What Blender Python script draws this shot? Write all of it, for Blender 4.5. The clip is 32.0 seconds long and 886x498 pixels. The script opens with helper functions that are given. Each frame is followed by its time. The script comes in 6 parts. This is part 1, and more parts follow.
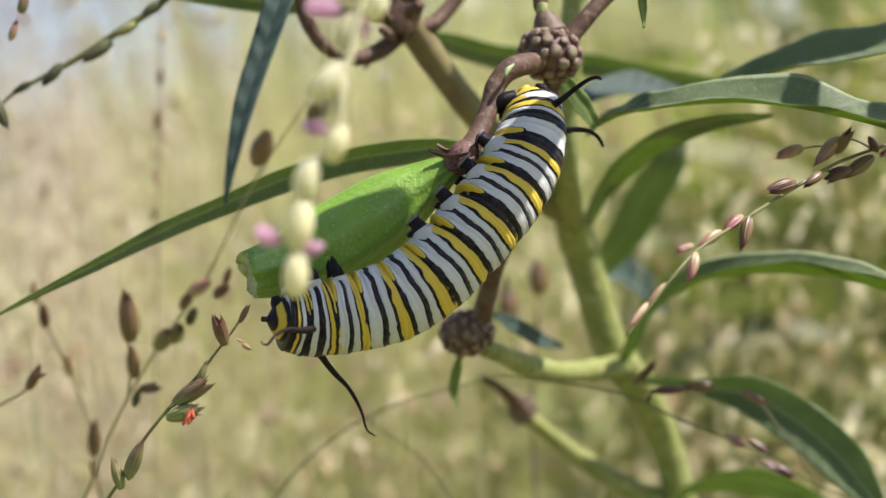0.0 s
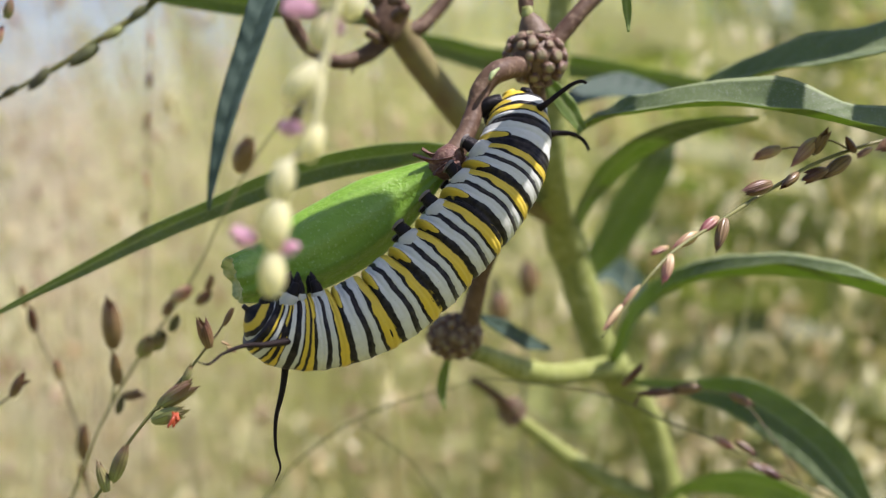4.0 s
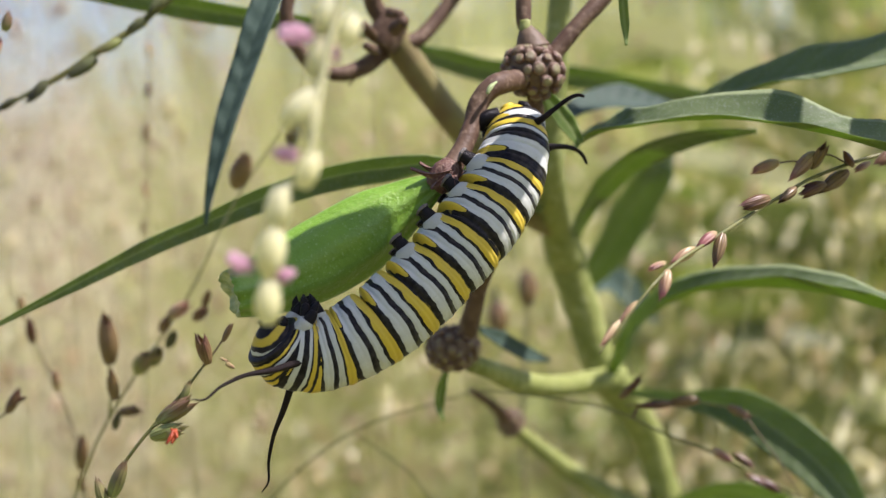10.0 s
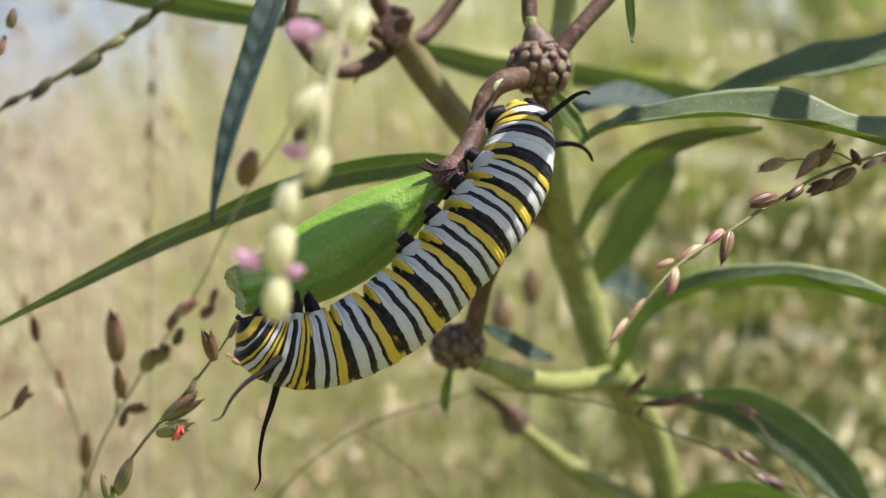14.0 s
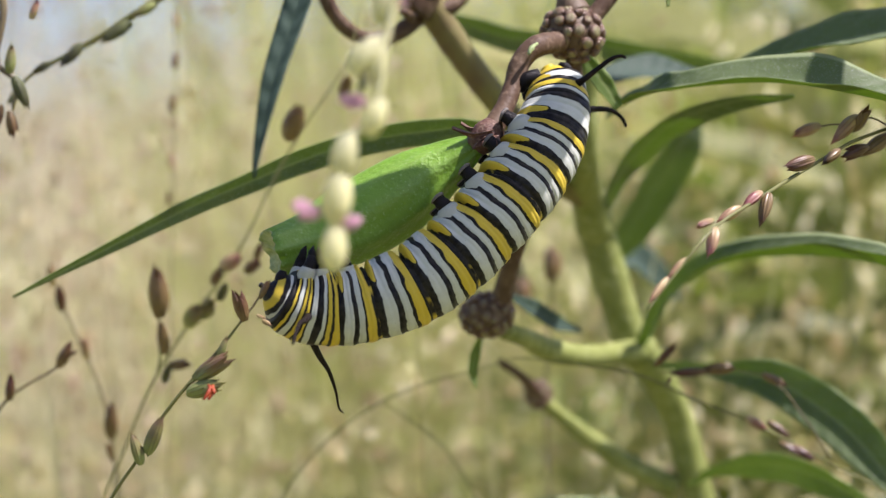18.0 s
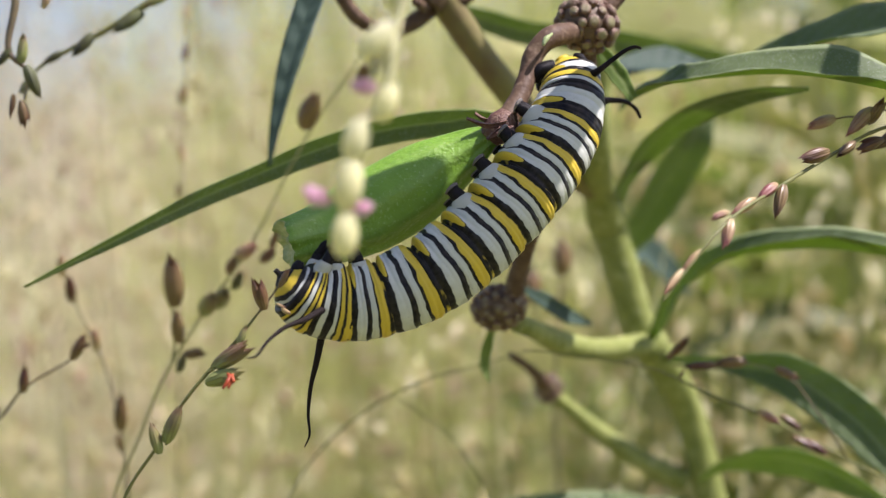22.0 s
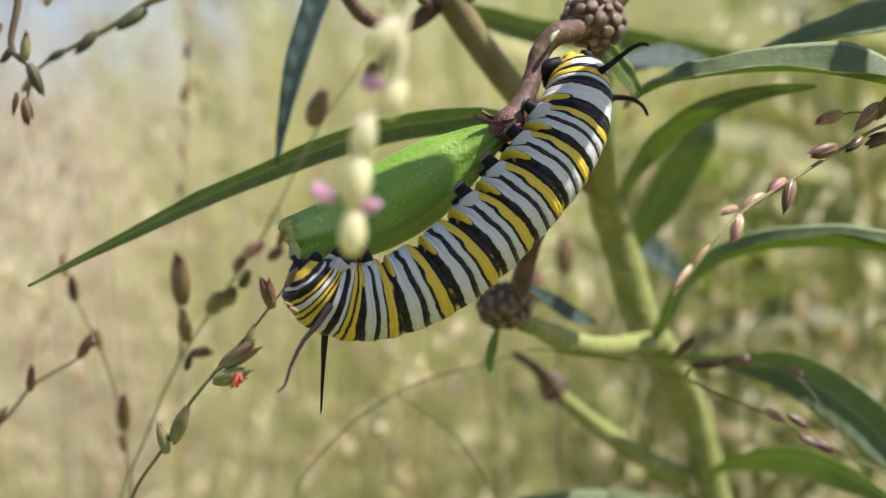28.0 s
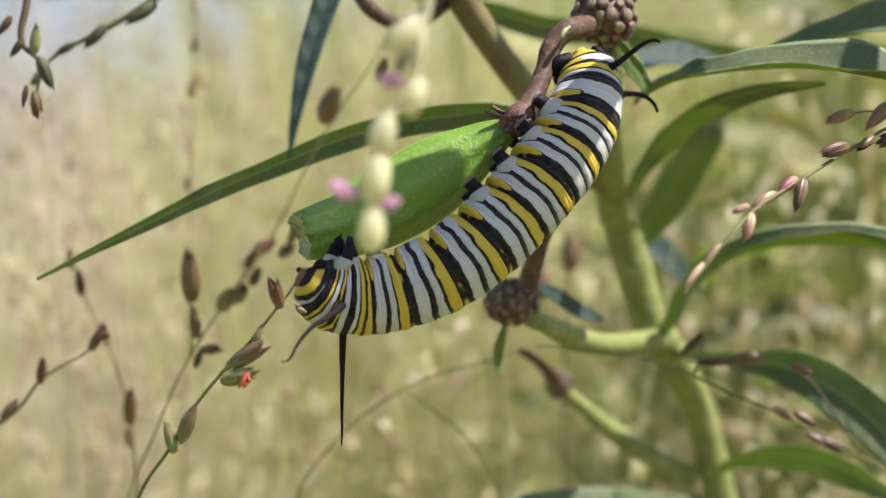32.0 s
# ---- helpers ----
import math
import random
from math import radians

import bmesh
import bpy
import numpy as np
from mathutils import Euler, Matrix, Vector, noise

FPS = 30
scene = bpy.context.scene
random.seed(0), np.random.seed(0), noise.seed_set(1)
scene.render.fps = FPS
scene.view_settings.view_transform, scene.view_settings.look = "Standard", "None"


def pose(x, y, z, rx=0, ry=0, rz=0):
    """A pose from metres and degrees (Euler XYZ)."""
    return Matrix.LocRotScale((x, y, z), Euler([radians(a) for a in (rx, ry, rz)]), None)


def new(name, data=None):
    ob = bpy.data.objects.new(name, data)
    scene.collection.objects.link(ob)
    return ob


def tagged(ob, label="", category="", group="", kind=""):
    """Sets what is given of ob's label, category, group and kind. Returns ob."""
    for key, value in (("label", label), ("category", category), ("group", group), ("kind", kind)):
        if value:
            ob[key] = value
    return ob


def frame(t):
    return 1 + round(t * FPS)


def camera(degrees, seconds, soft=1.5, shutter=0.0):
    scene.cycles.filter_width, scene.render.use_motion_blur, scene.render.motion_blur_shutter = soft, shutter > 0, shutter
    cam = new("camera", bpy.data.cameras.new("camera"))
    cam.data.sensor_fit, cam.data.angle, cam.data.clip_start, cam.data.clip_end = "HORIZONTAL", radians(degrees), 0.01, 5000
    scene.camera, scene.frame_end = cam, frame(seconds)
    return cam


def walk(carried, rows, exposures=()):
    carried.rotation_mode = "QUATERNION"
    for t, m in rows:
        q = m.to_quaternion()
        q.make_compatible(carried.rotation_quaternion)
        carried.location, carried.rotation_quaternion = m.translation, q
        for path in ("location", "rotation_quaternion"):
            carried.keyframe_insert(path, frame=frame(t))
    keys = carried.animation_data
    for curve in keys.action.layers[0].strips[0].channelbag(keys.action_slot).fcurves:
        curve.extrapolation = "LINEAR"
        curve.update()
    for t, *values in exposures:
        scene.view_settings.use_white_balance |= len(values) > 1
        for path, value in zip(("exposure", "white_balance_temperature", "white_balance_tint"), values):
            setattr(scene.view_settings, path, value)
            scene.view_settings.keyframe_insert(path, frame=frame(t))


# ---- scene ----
cam = camera(30.0, 32.0, soft=1.3, shutter=0.4)
cam.data.dof.use_dof, cam.data.dof.focus_distance, cam.data.dof.aperture_fstop = True, 0.185, 20.0

# The plants' own frame: x right, y away, z up, in millimetres, its origin at the pod that the caterpillar eats.
EYE, TILT, FAR = Vector((0.0, 0.0, 0.95)), -1.7, 190.0
SIGHT = Matrix.Translation(EYE) @ pose(0, 0, 0, TILT)
BASE = SIGHT @ Matrix.Translation((0, FAR * 0.001, 0)) @ Matrix.Diagonal((0.001, 0.001, 0.001, 1))
TURN = SIGHT.to_3x3()


def stand(x, y, z, pitch, yaw, roll):
    """A pose of the hand-held camera: millimetres from its rest, degrees of turn."""
    return SIGHT @ Matrix.Translation((x * 0.001, y * 0.001, z * 0.001)) @ Euler((radians(90 + pitch), radians(roll), radians(yaw)), "XYZ").to_matrix().to_4x4()


walk(cam, [
    (0.0, stand(-1.71, -0.10, -1.75, -0.027, 0.040, -0.184)),
    (0.5, stand(-1.37, -0.38, -1.61, -0.037, 0.051, -0.154)),
    (1.0, stand(-1.28, 0.09, -0.92, -0.184, -0.052, -0.083)),
    (1.5, stand(-0.72, -0.11, -0.80, -0.179, -0.031, -0.063)),
    (2.0, stand(-0.39, -0.39, -0.89, -0.149, -0.033, 0.038)),
    (2.5, stand(-0.50, -0.48, -1.12, -0.158, -0.019, 0.071)),
    (3.0, stand(-0.19, -0.64, -0.78, -0.161, -0.030, 0.125)),
    (3.5, stand(-0.28, -0.24, -0.93, -0.152, -0.030, 0.052)),
    (5.5, stand(-0.32, -0.36, -0.68, -0.076, -0.050, -0.029)),
    (6.0, stand(-0.28, -0.50, -0.61, -0.055, -0.051, 0.019)),
    (6.5, stand(0.04, -0.49, -0.33, -0.039, -0.033, -0.041)),
    (7.0, stand(-0.08, -0.38, -0.39, -0.035, -0.046, 0.027)),
    (7.5, stand(-0.12, -0.33, -0.25, -0.017, -0.048, 0.019)),
    (8.0, stand(-0.07, -0.14, 0.06, -0.027, -0.029, -0.021)),
    (8.5, stand(-0.00, -0.07, 0.01, 0.002, -0.002, 0.000)),
    (9.0, stand(0.00, -0.00, 0.00, 0.000, 0.000, 0.000)),
    (9.5, stand(0.09, -0.02, 0.14, -0.003, -0.006, 0.014)),
    (10.0, stand(0.11, -0.16, 0.29, -0.014, -0.001, -0.006)),
    (10.5, stand(0.14, -0.04, 0.35, 0.002, 0.003, -0.033)),
    (11.0, stand(0.14, -0.08, 0.45, 0.001, 0.020, -0.038)),
    (11.5, stand(-0.16, 0.10, 0.20, 0.002, 0.005, -0.055)),
    (12.0, stand(-0.35, 0.29, 0.03, -0.001, 0.007, -0.060)),
    (12.5, stand(-0.56, 0.23, -0.10, 0.011, -0.006, -0.070)),
    (13.0, stand(-0.60, 0.14, -0.07, 0.001, 0.017, -0.028)),
    (13.5, stand(-0.53, 0.20, -0.01, -0.002, 0.021, -0.019)),
    (14.0, stand(-0.52, 0.16, -0.07, 0.000, 0.014, -0.028)),
    (14.5, stand(-0.49, -0.17, -0.17, -0.024, 0.021, -0.057)),
    (16.5, stand(-1.58, -0.21, -1.46, -0.125, 0.108, -0.123)),
    (17.0, stand(-2.68, -0.20, -2.39, -0.143, 0.090, -0.268)),
    (17.5, stand(-4.04, 0.26, -3.23, -0.131, -0.027, -0.259)),
    (18.0, stand(-4.58, 0.40, -3.90, -0.121, -0.008, -0.281)),
    (18.5, stand(-4.77, 0.82, -4.13, -0.120, 0.035, -0.267)),
    (19.0, stand(-5.42, 0.97, -4.92, -0.103, 0.016, -0.335)),
    (19.5, stand(-6.29, 1.21, -5.18, -0.145, -0.064, -0.362)),
    (20.0, stand(-5.95, 1.47, -4.62, -0.221, 0.061, -0.475)),
    (20.5, stand(-5.74, 1.38, -4.52, -0.176, 0.014, -0.378)),
    (21.0, stand(-5.62, 1.01, -4.36, -0.238, 0.042, -0.524)),
    (21.5, stand(-6.27, 1.58, -4.63, -0.278, 0.010, -0.516)),
    (22.0, stand(-5.77, 1.19, -4.58, -0.229, 0.105, -0.489)),
    (22.5, stand(-6.05, 1.45, -4.49, -0.261, 0.048, -0.509)),
    (23.0, stand(-5.22, 1.06, -4.25, -0.205, 0.122, -0.452)),
    (23.5, stand(-6.04, 1.39, -4.57, -0.164, -0.047, -0.323)),
    (24.0, stand(-5.43, 1.87, -4.46, -0.024, 0.049, -0.275)),
    (24.5, stand(-4.98, 1.74, -4.14, -0.010, 0.084, -0.244)),
    (25.0, stand(-5.07, 1.79, -3.79, -0.067, 0.064, -0.279)),
    (25.5, stand(-5.68, 1.98, -4.34, -0.034, 0.044, -0.331)),
    (27.5, stand(-7.21, 2.17, -4.92, -0.285, -0.009, -0.566)),
    (28.0, stand(-7.00, 2.27, -4.63, -0.275, -0.035, -0.418)),
    (28.5, stand(-7.21, 2.37, -5.25, -0.236, 0.042, -0.506)),
    (29.0, stand(-7.44, 2.94, -4.72, -0.344, 0.005, -0.523)),
    (29.5, stand(-7.43, 2.83, -4.81, -0.311, 0.044, -0.595)),
    (30.0, stand(-7.31, 2.61, -4.98, -0.258, 0.080, -0.639)),
    (30.5, stand(-7.73, 2.82, -5.20, -0.240, 0.001, -0.668)),
    (31.0, stand(-8.46, 2.56, -5.22, -0.314, -0.128, -0.537)),
    (31.5, stand(-8.03, 2.64, -4.91, -0.324, -0.085, -0.586)),
    (32.0, stand(-8.15, 2.37, -5.10, -0.304, -0.044, -0.734)),
], [(0.0, 0.90, 6245, 24), (32.0, 0.90, 6245, 24)])

# ---- light ----
SUN_DIR = Vector((0.47, -0.10, 0.86)).normalized()
world = bpy.data.worlds.new("sky")
scene.world = world
world.use_nodes = True
wn = world.node_tree.nodes
sky = wn.new("ShaderNodeTexSky")
sky.sky_type, sky.sun_disc = "NISHITA", False
sky.sun_elevation = math.asin(SUN_DIR.z)
sky.sun_rotation = math.atan2(SUN_DIR.x, SUN_DIR.y)
sky.dust_density, sky.air_density = 1.5, 1.0
world.node_tree.links.new(sky.outputs[0], wn["Background"].inputs[0])
wn["Background"].inputs[1].default_value = 0.085
sun = new("sun", bpy.data.lights.new("sun", "SUN"))
sun.data.energy, sun.data.angle, sun.data.color = 5.0, radians(0.53), (1.0, 0.95, 0.88)
sun.matrix_world = Matrix.Translation((0.3, 0, 3)) @ SUN_DIR.to_track_quat("Z", "Y").to_matrix().to_4x4()


# ---- materials ----
def shader(name, rough=0.5):
    m = bpy.data.materials.new(name)
    m.use_nodes = True
    n, l = m.node_tree.nodes, m.node_tree.links
    b = n["Principled BSDF"]
    b.inputs["Roughness"].default_value = rough
    return m, n, l, b


def noise_tex(n, l, scale, detail=3.0, coord=None):
    t = n.new("ShaderNodeTexNoise")
    t.inputs["Scale"].default_value, t.inputs["Detail"].default_value = scale, detail
    if coord is None:
        coord = n.new("ShaderNodeTexCoord").outputs["Object"]
    l.new(coord, t.inputs["Vector"])
    return t.outputs["Fac"]


def ramp(n, l, fac, stops, mode="LINEAR"):
    r = n.new("ShaderNodeValToRGB")
    r.color_ramp.interpolation = mode
    e = r.color_ramp.elements
    while len(e) < len(stops):
        e.new(0.5)
    for k, (p, c) in enumerate(stops):
        e[k].position, e[k].color = p, (*c, 1)
    l.new(fac, r.inputs["Fac"])
    return r.outputs["Color"]


def mixed(n, l, fac, a, b, mode="MIX"):
    m = n.new("ShaderNodeMix")
    m.data_type, m.blend_type = "RGBA", mode
    for key, v in ((0, fac), (6, a), (7, b)):
        if isinstance(v, (int, float)):
            m.inputs[key].default_value = v
        elif isinstance(v, tuple):
            m.inputs[key].default_value = (*v, 1)
        else:
            l.new(v, m.inputs[key])
    return m.outputs[2]


def sums(n, l, op, a, b=0.0, clamp=False):
    m = n.new("ShaderNodeMath")
    m.operation, m.use_clamp = op, clamp
    for key, v in ((0, a), (1, b)):
        if isinstance(v, (int, float)):
            m.inputs[key].default_value = v
        else:
            l.new(v, m.inputs[key])
    return m.outputs[0]


def attr(n, name):
    a = n.new("ShaderNodeAttribute")
    a.attribute_name = name
    return a.outputs["Fac"]


def relief(n, l, b, height, strength=0.3, dist=0.0003):
    k = n.new("ShaderNodeBump")
    k.inputs["Strength"].default_value, k.inputs["Distance"].default_value = strength, dist
    l.new(height, k.inputs["Height"])
    l.new(k.outputs[0], b.inputs["Normal"])


def shine_through(m, n, l, b, colour, share):
    """Thin tissue: part of the light passes through."""
    t, mix = n.new("ShaderNodeBsdfTranslucent"), n.new("ShaderNodeMixShader")
    if isinstance(colour, tuple):
        t.inputs["Color"].default_value = (*colour, 1)
    else:
        l.new(colour, t.inputs["Color"])
    mix.inputs[0].default_value = share
    l.new(b.outputs[0], mix.inputs[1])
    l.new(t.outputs[0], mix.inputs[2])
    l.new(mix.outputs[0], n["Material Output"].inputs["Surface"])


def leaf_material(name, dark, light, rib, glow, share, rough, speck=0.15):
    m, n, l, b = shader(name, rough)
    u, v = attr(n, "along"), attr(n, "across")
    av = sums(n, l, "ABSOLUTE", v)
    wave = sums(n, l, "SINE", sums(n, l, "ADD", sums(n, l, "MULTIPLY", sums(n, l, "SUBTRACT", u, sums(n, l, "MULTIPLY", av, 0.9)), 2.2), sums(n, l, "MULTIPLY", noise_tex(n, l, 90, 2), 5.0)))
    vein = ramp(n, l, sums(n, l, "ADD", wave, sums(n, l, "MULTIPLY", noise_tex(n, l, 260, 2), 0.25)), [(1.0, (0, 0, 0)), (1.18, (0.20, 0.20, 0.20))])
    midrib = sums(n, l, "MULTIPLY", sums(n, l, "LESS_THAN", av, 0.19), 0.7)
    col = ramp(n, l, noise_tex(n, l, 160, 5), [(0.3, dark), (0.7, light)])
    col = mixed(n, l, ramp(n, l, noise_tex(n, l, 45, 3), [(0.40, (0, 0, 0)), (0.68, (0.45, 0.45, 0.45))]), col, mixed(n, l, 0.5, dark, rib))
    col = mixed(n, l, ramp(n, l, noise_tex(n, l, 4200, 3), [(0.56, (0, 0, 0)), (0.68, (speck, speck, speck))]), col, (0.44, 0.48, 0.36))
    col = mixed(n, l, sums(n, l, "MULTIPLY", sums(n, l, "GREATER_THAN", attr(n, "edge"), 0.90), 0.75), col, rib)
    col = mixed(n, l, vein, col, rib)
    col = mixed(n, l, midrib, col, rib)
    l.new(col, b.inputs["Base Color"])
    relief(n, l, b, sums(n, l, "ADD", sums(n, l, "MULTIPLY", wave, -0.22), noise_tex(n, l, 420, 5)), 0.6, 0.0004)
    b.inputs["Specular IOR Level"].default_value = 0.22
    shine_through(m, n, l, b, glow, share)
    return m


LEAF_TOP = leaf_material("leaf_upper_side", (0.070, 0.105, 0.045), (0.135, 0.180, 0.082), (0.28, 0.33, 0.18), (0.30, 0.44, 0.03), 0.30, 0.55, 0.42)
LEAF_UNDER = leaf_material("leaf_lower_side", (0.115, 0.18, 0.042), (0.16, 0.235, 0.062), (0.28, 0.34, 0.13), (0.32, 0.48, 0.04), 0.42, 0.6)
BLADE = leaf_material("leaf_bluish", (0.034, 0.060, 0.044), (0.050, 0.080, 0.058), (0.056, 0.088, 0.064), (0.08, 0.15, 0.06), 0.12, 0.65, 0.0)


def skin(name, stops, scale=400, rough=0.5, bump=0.3, spots=None, random_tint=0.0, glow=None, share=0.3, gloss=0.4):
    m, n, l, b = shader(name, rough)
    b.inputs["Specular IOR Level"].default_value = gloss
    col = ramp(n, l, noise_tex(n, l, scale, 4), [(0.3, stops[0]), (0.7, stops[1])])
    if spots:
        col = mixed(n, l, ramp(n, l, noise_tex(n, l, scale * 3, 2), [(0.55, (0, 0, 0)), (0.7, (0.7, 0.7, 0.7))]), col, spots)
    if random_tint:
        info = n.new("ShaderNodeObjectInfo")
        hsv = n.new("ShaderNodeHueSaturation")
        l.new(sums(n, l, "MULTIPLY_ADD", info.outputs["Random"], random_tint), hsv.inputs["Value"])
        hsv.inputs["Value"].default_value = 1.0
        node = hsv.inputs["Value"].links[0].from_node
        node.inputs[2].default_value = 1 - random_tint / 2
        l.new(col, hsv.inputs["Color"])
        col = hsv.outputs[0]
    l.new(col, b.inputs["Base Color"])
    relief(n, l, b, noise_tex(n, l, scale * 4, 3), bump, 0.0002)
    if glow:
        shine_through(m, n, l, b, glow, share)
    return m


STEM_GREEN = skin("stem_green", ((0.155, 0.185, 0.045), (0.25, 0.275, 0.085)), 220, 0.6, 0.5, (0.32, 0.35, 0.15), gloss=0.2)
STEM_MIXED = skin("stem_green_brown", ((0.135, 0.090, 0.055), (0.23, 0.22, 0.08)), 120, 0.6, 0.4, gloss=0.15)
STEM_PURPLE = skin("stalk_purple_brown", ((0.066, 0.037, 0.024), (0.118, 0.076, 0.046)), 350, 0.6, 0.6, (0.19, 0.135, 0.09), gloss=0.2)


def scar_material():
    """Reddish brown knobs with a duller green middle and a pale rim."""
    m, n, l, b = shader("scar_bump", 0.36)
    coord = n.new("ShaderNodeTexCoord").outputs["Object"]
    cut = n.new("ShaderNodeSeparateXYZ")
    l.new(coord, cut.inputs[0])
    far = sums(n, l, "ADD", sums(n, l, "MULTIPLY", cut.outputs[0], cut.outputs[0]), sums(n, l, "MULTIPLY", cut.outputs[1], cut.outputs[1]))
    far = sums(n, l, "ADD", far, sums(n, l, "MULTIPLY", sums(n, l, "SUBTRACT", noise_tex(n, l, 4.0, 3, coord), 0.5), 0.5))
    col = ramp(n, l, far, [(0.10, (0.200, 0.185, 0.078)), (0.35, (0.175, 0.148, 0.068)), (0.60, (0.195, 0.128, 0.078)), (0.95, (0.120, 0.064, 0.044))])
    info = n.new("ShaderNodeObjectInfo")
    col = mixed(n, l, sums(n, l, "MULTIPLY", info.outputs["Random"], 0.5), col, (0.125, 0.062, 0.038))
    col = mixed(n, l, ramp(n, l, noise_tex(n, l, 9.0, 3, coord), [(0.58, (0, 0, 0)), (0.72, (0.6, 0.6, 0.6))]), col, (0.32, 0.26, 0.20))
    l.new(col, b.inputs["Base Color"])
    relief(n, l, b, sums(n, l, "ADD", noise_tex(n, l, 6.0, 4, coord), sums(n, l, "MULTIPLY", far, 0.5)), 0.7, 0.0002)
    return m


BUMP = scar_material()
BUMP_CORE = skin("receptacle_core", ((0.085, 0.055, 0.032), (0.13, 0.088, 0.052)), 500, 0.6, 0.5)
SEPAL = skin("dry_sepal", ((0.060, 0.022, 0.018), (0.15, 0.075, 0.048)), 900, 0.6, 0.8, (0.26, 0.18, 0.12))
FLESH = skin("pod_flesh", ((0.20, 0.27, 0.09), (0.42, 0.46, 0.26)), 700, 0.5, 0.6)


def husk(name, base, tip, nerve, glow, share=0.3, rough=0.5):
    """A spikelet's husk: one colour at its foot, another at its tip, with fine nerves along it."""
    m, n, l, b = shader(name, rough)
    u, v = attr(n, "along"), attr(n, "across")
    info = n.new("ShaderNodeObjectInfo")
    f = sums(n, l, "ADD", u, sums(n, l, "MULTIPLY", sums(n, l, "SUBTRACT", noise_tex(n, l, 2.2, 3), 0.5), 1.1))
    f = sums(n, l, "ADD", f, sums(n, l, "MULTIPLY", sums(n, l, "SUBTRACT", info.outputs["Random"], 0.5), 0.8))
    col = ramp(n, l, f, [(0.15, base), (0.85, tip)])
    lines = sums(n, l, "GREATER_THAN", sums(n, l, "SINE", sums(n, l, "MULTIPLY", v, 38.0)), 0.55)
    col = mixed(n, l, sums(n, l, "MULTIPLY", lines, 0.45), col, nerve)
    l.new(col, b.inputs["Base Color"])
    relief(n, l, b, sums(n, l, "SINE", sums(n, l, "MULTIPLY", v, 38.0)), 0.4, 0.0001)
    shine_through(m, n, l, b, glow, share)
    return m


BROWN = husk("spikelet_brown", (0.20, 0.135, 0.055), (0.085, 0.030, 0.020), (0.068, 0.023, 0.012), (0.30, 0.13, 0.05), 0.10, 0.40)
GREENISH = husk("spikelet_green", (0.28, 0.32, 0.10), (0.17, 0.085, 0.055), (0.13, 0.09, 0.05), (0.40, 0.42, 0.12), 0.2)
DARKGREEN = husk("spikelet_dull_green", (0.13, 0.15, 0.055), (0.085, 0.075, 0.045), (0.06, 0.06, 0.035), (0.18, 0.20, 0.06))
PINK = husk("spikelet_pink", (0.50, 0.40, 0.19), (0.26, 0.085, 0.085), (0.20, 0.06, 0.06), (0.60, 0.34, 0.22), 0.16, 0.38)
CREAM = husk("spikelet_cream", (0.86, 0.84, 0.55), (0.92, 0.90, 0.70), (0.80, 0.78, 0.50), (0.98, 0.97, 0.74), 0.62)
LILAC = skin("stigma_pink", ((0.88, 0.66, 0.75), (0.94, 0.78, 0.84)), 900, 0.7, 0.6, None, 0.4, (0.97, 0.74, 0.83), 0.6)
ANTHER = skin("anther_orange", ((0.22, 0.028, 0.006), (0.34, 0.060, 0.010)), 900, 0.5, 0.5)
CULM = skin("grass_culm", ((0.10, 0.11, 0.030), (0.17, 0.165, 0.052)), 300, 0.5, 0.3)
CULM_PURPLE = skin("grass_culm_purple", ((0.10, 0.075, 0.05), (0.20, 0.16, 0.08)), 300, 0.5, 0.3)
CULM_MID = skin("grass_culm_straw", ((0.20, 0.20, 0.07), (0.30, 0.28, 0.11)), 300, 0.5, 0.3)
CULM_PALE = skin("grass_culm_pale", ((0.42, 0.42, 0.20), (0.55, 0.53, 0.30)), 300, 0.5, 0.3)
BLACK = skin("horny_black", ((0.006, 0.005, 0.006), (0.013, 0.011, 0.012)), 700, 0.4, 0.3, gloss=0.14)
SKIN_WHITE = skin("pale_skin", ((0.40, 0.42, 0.37), (0.50, 0.52, 0.46)), 900, 0.45, 0.4, gloss=0.25)
SOLE = skin("sole_grey", ((0.10, 0.09, 0.08), (0.20, 0.18, 0.16)), 900, 0.6, 0.5)
TENTACLE = skin("tentacle_black", ((0.006, 0.004, 0.004), (0.020, 0.013, 0.012)), 700, 0.5, 0.4, gloss=0.12)


def pod_material():
    m, n, l, b = shader("pod_green", 0.38)
    b.inputs["Specular IOR Level"].default_value = 0.45
    a = attr(n, "across")
    ridge = sums(n, l, "SINE", sums(n, l, "MULTIPLY", a, 9.0))
    col = ramp(n, l, noise_tex(n, l, 120, 4), [(0.3, (0.115, 0.235, 0.016)), (0.7, (0.175, 0.325, 0.034))])
    col = mixed(n, l, sums(n, l, "MULTIPLY", sums(n, l, "ADD", ridge, noise_tex(n, l, 300, 3), True), 0.30), col, (0.19, 0.31, 0.07))
    col = mixed(n, l, ramp(n, l, noise_tex(n, l, 2600, 2), [(0.60, (0, 0, 0)), (0.70, (0.40, 0.40, 0.40))]), col, (0.34, 0.46, 0.18))
    l.new(col, b.inputs["Base Color"])
    b.inputs["Subsurface Weight"].default_value = 0.12
    b.inputs["Subsurface Radius"].default_value = (0.001, 0.002, 0.0005)
    relief(n, l, b, sums(n, l, "ADD", sums(n, l, "MULTIPLY", ridge, 0.6), noise_tex(n, l, 1500, 4)), 0.55, 0.0003)
    return m


POD = pod_material()

WHITE_C, YELLOW_C, BLACK_C = (0.50, 0.525, 0.475), (0.56, 0.420, 0.040), (0.005, 0.004, 0.006)


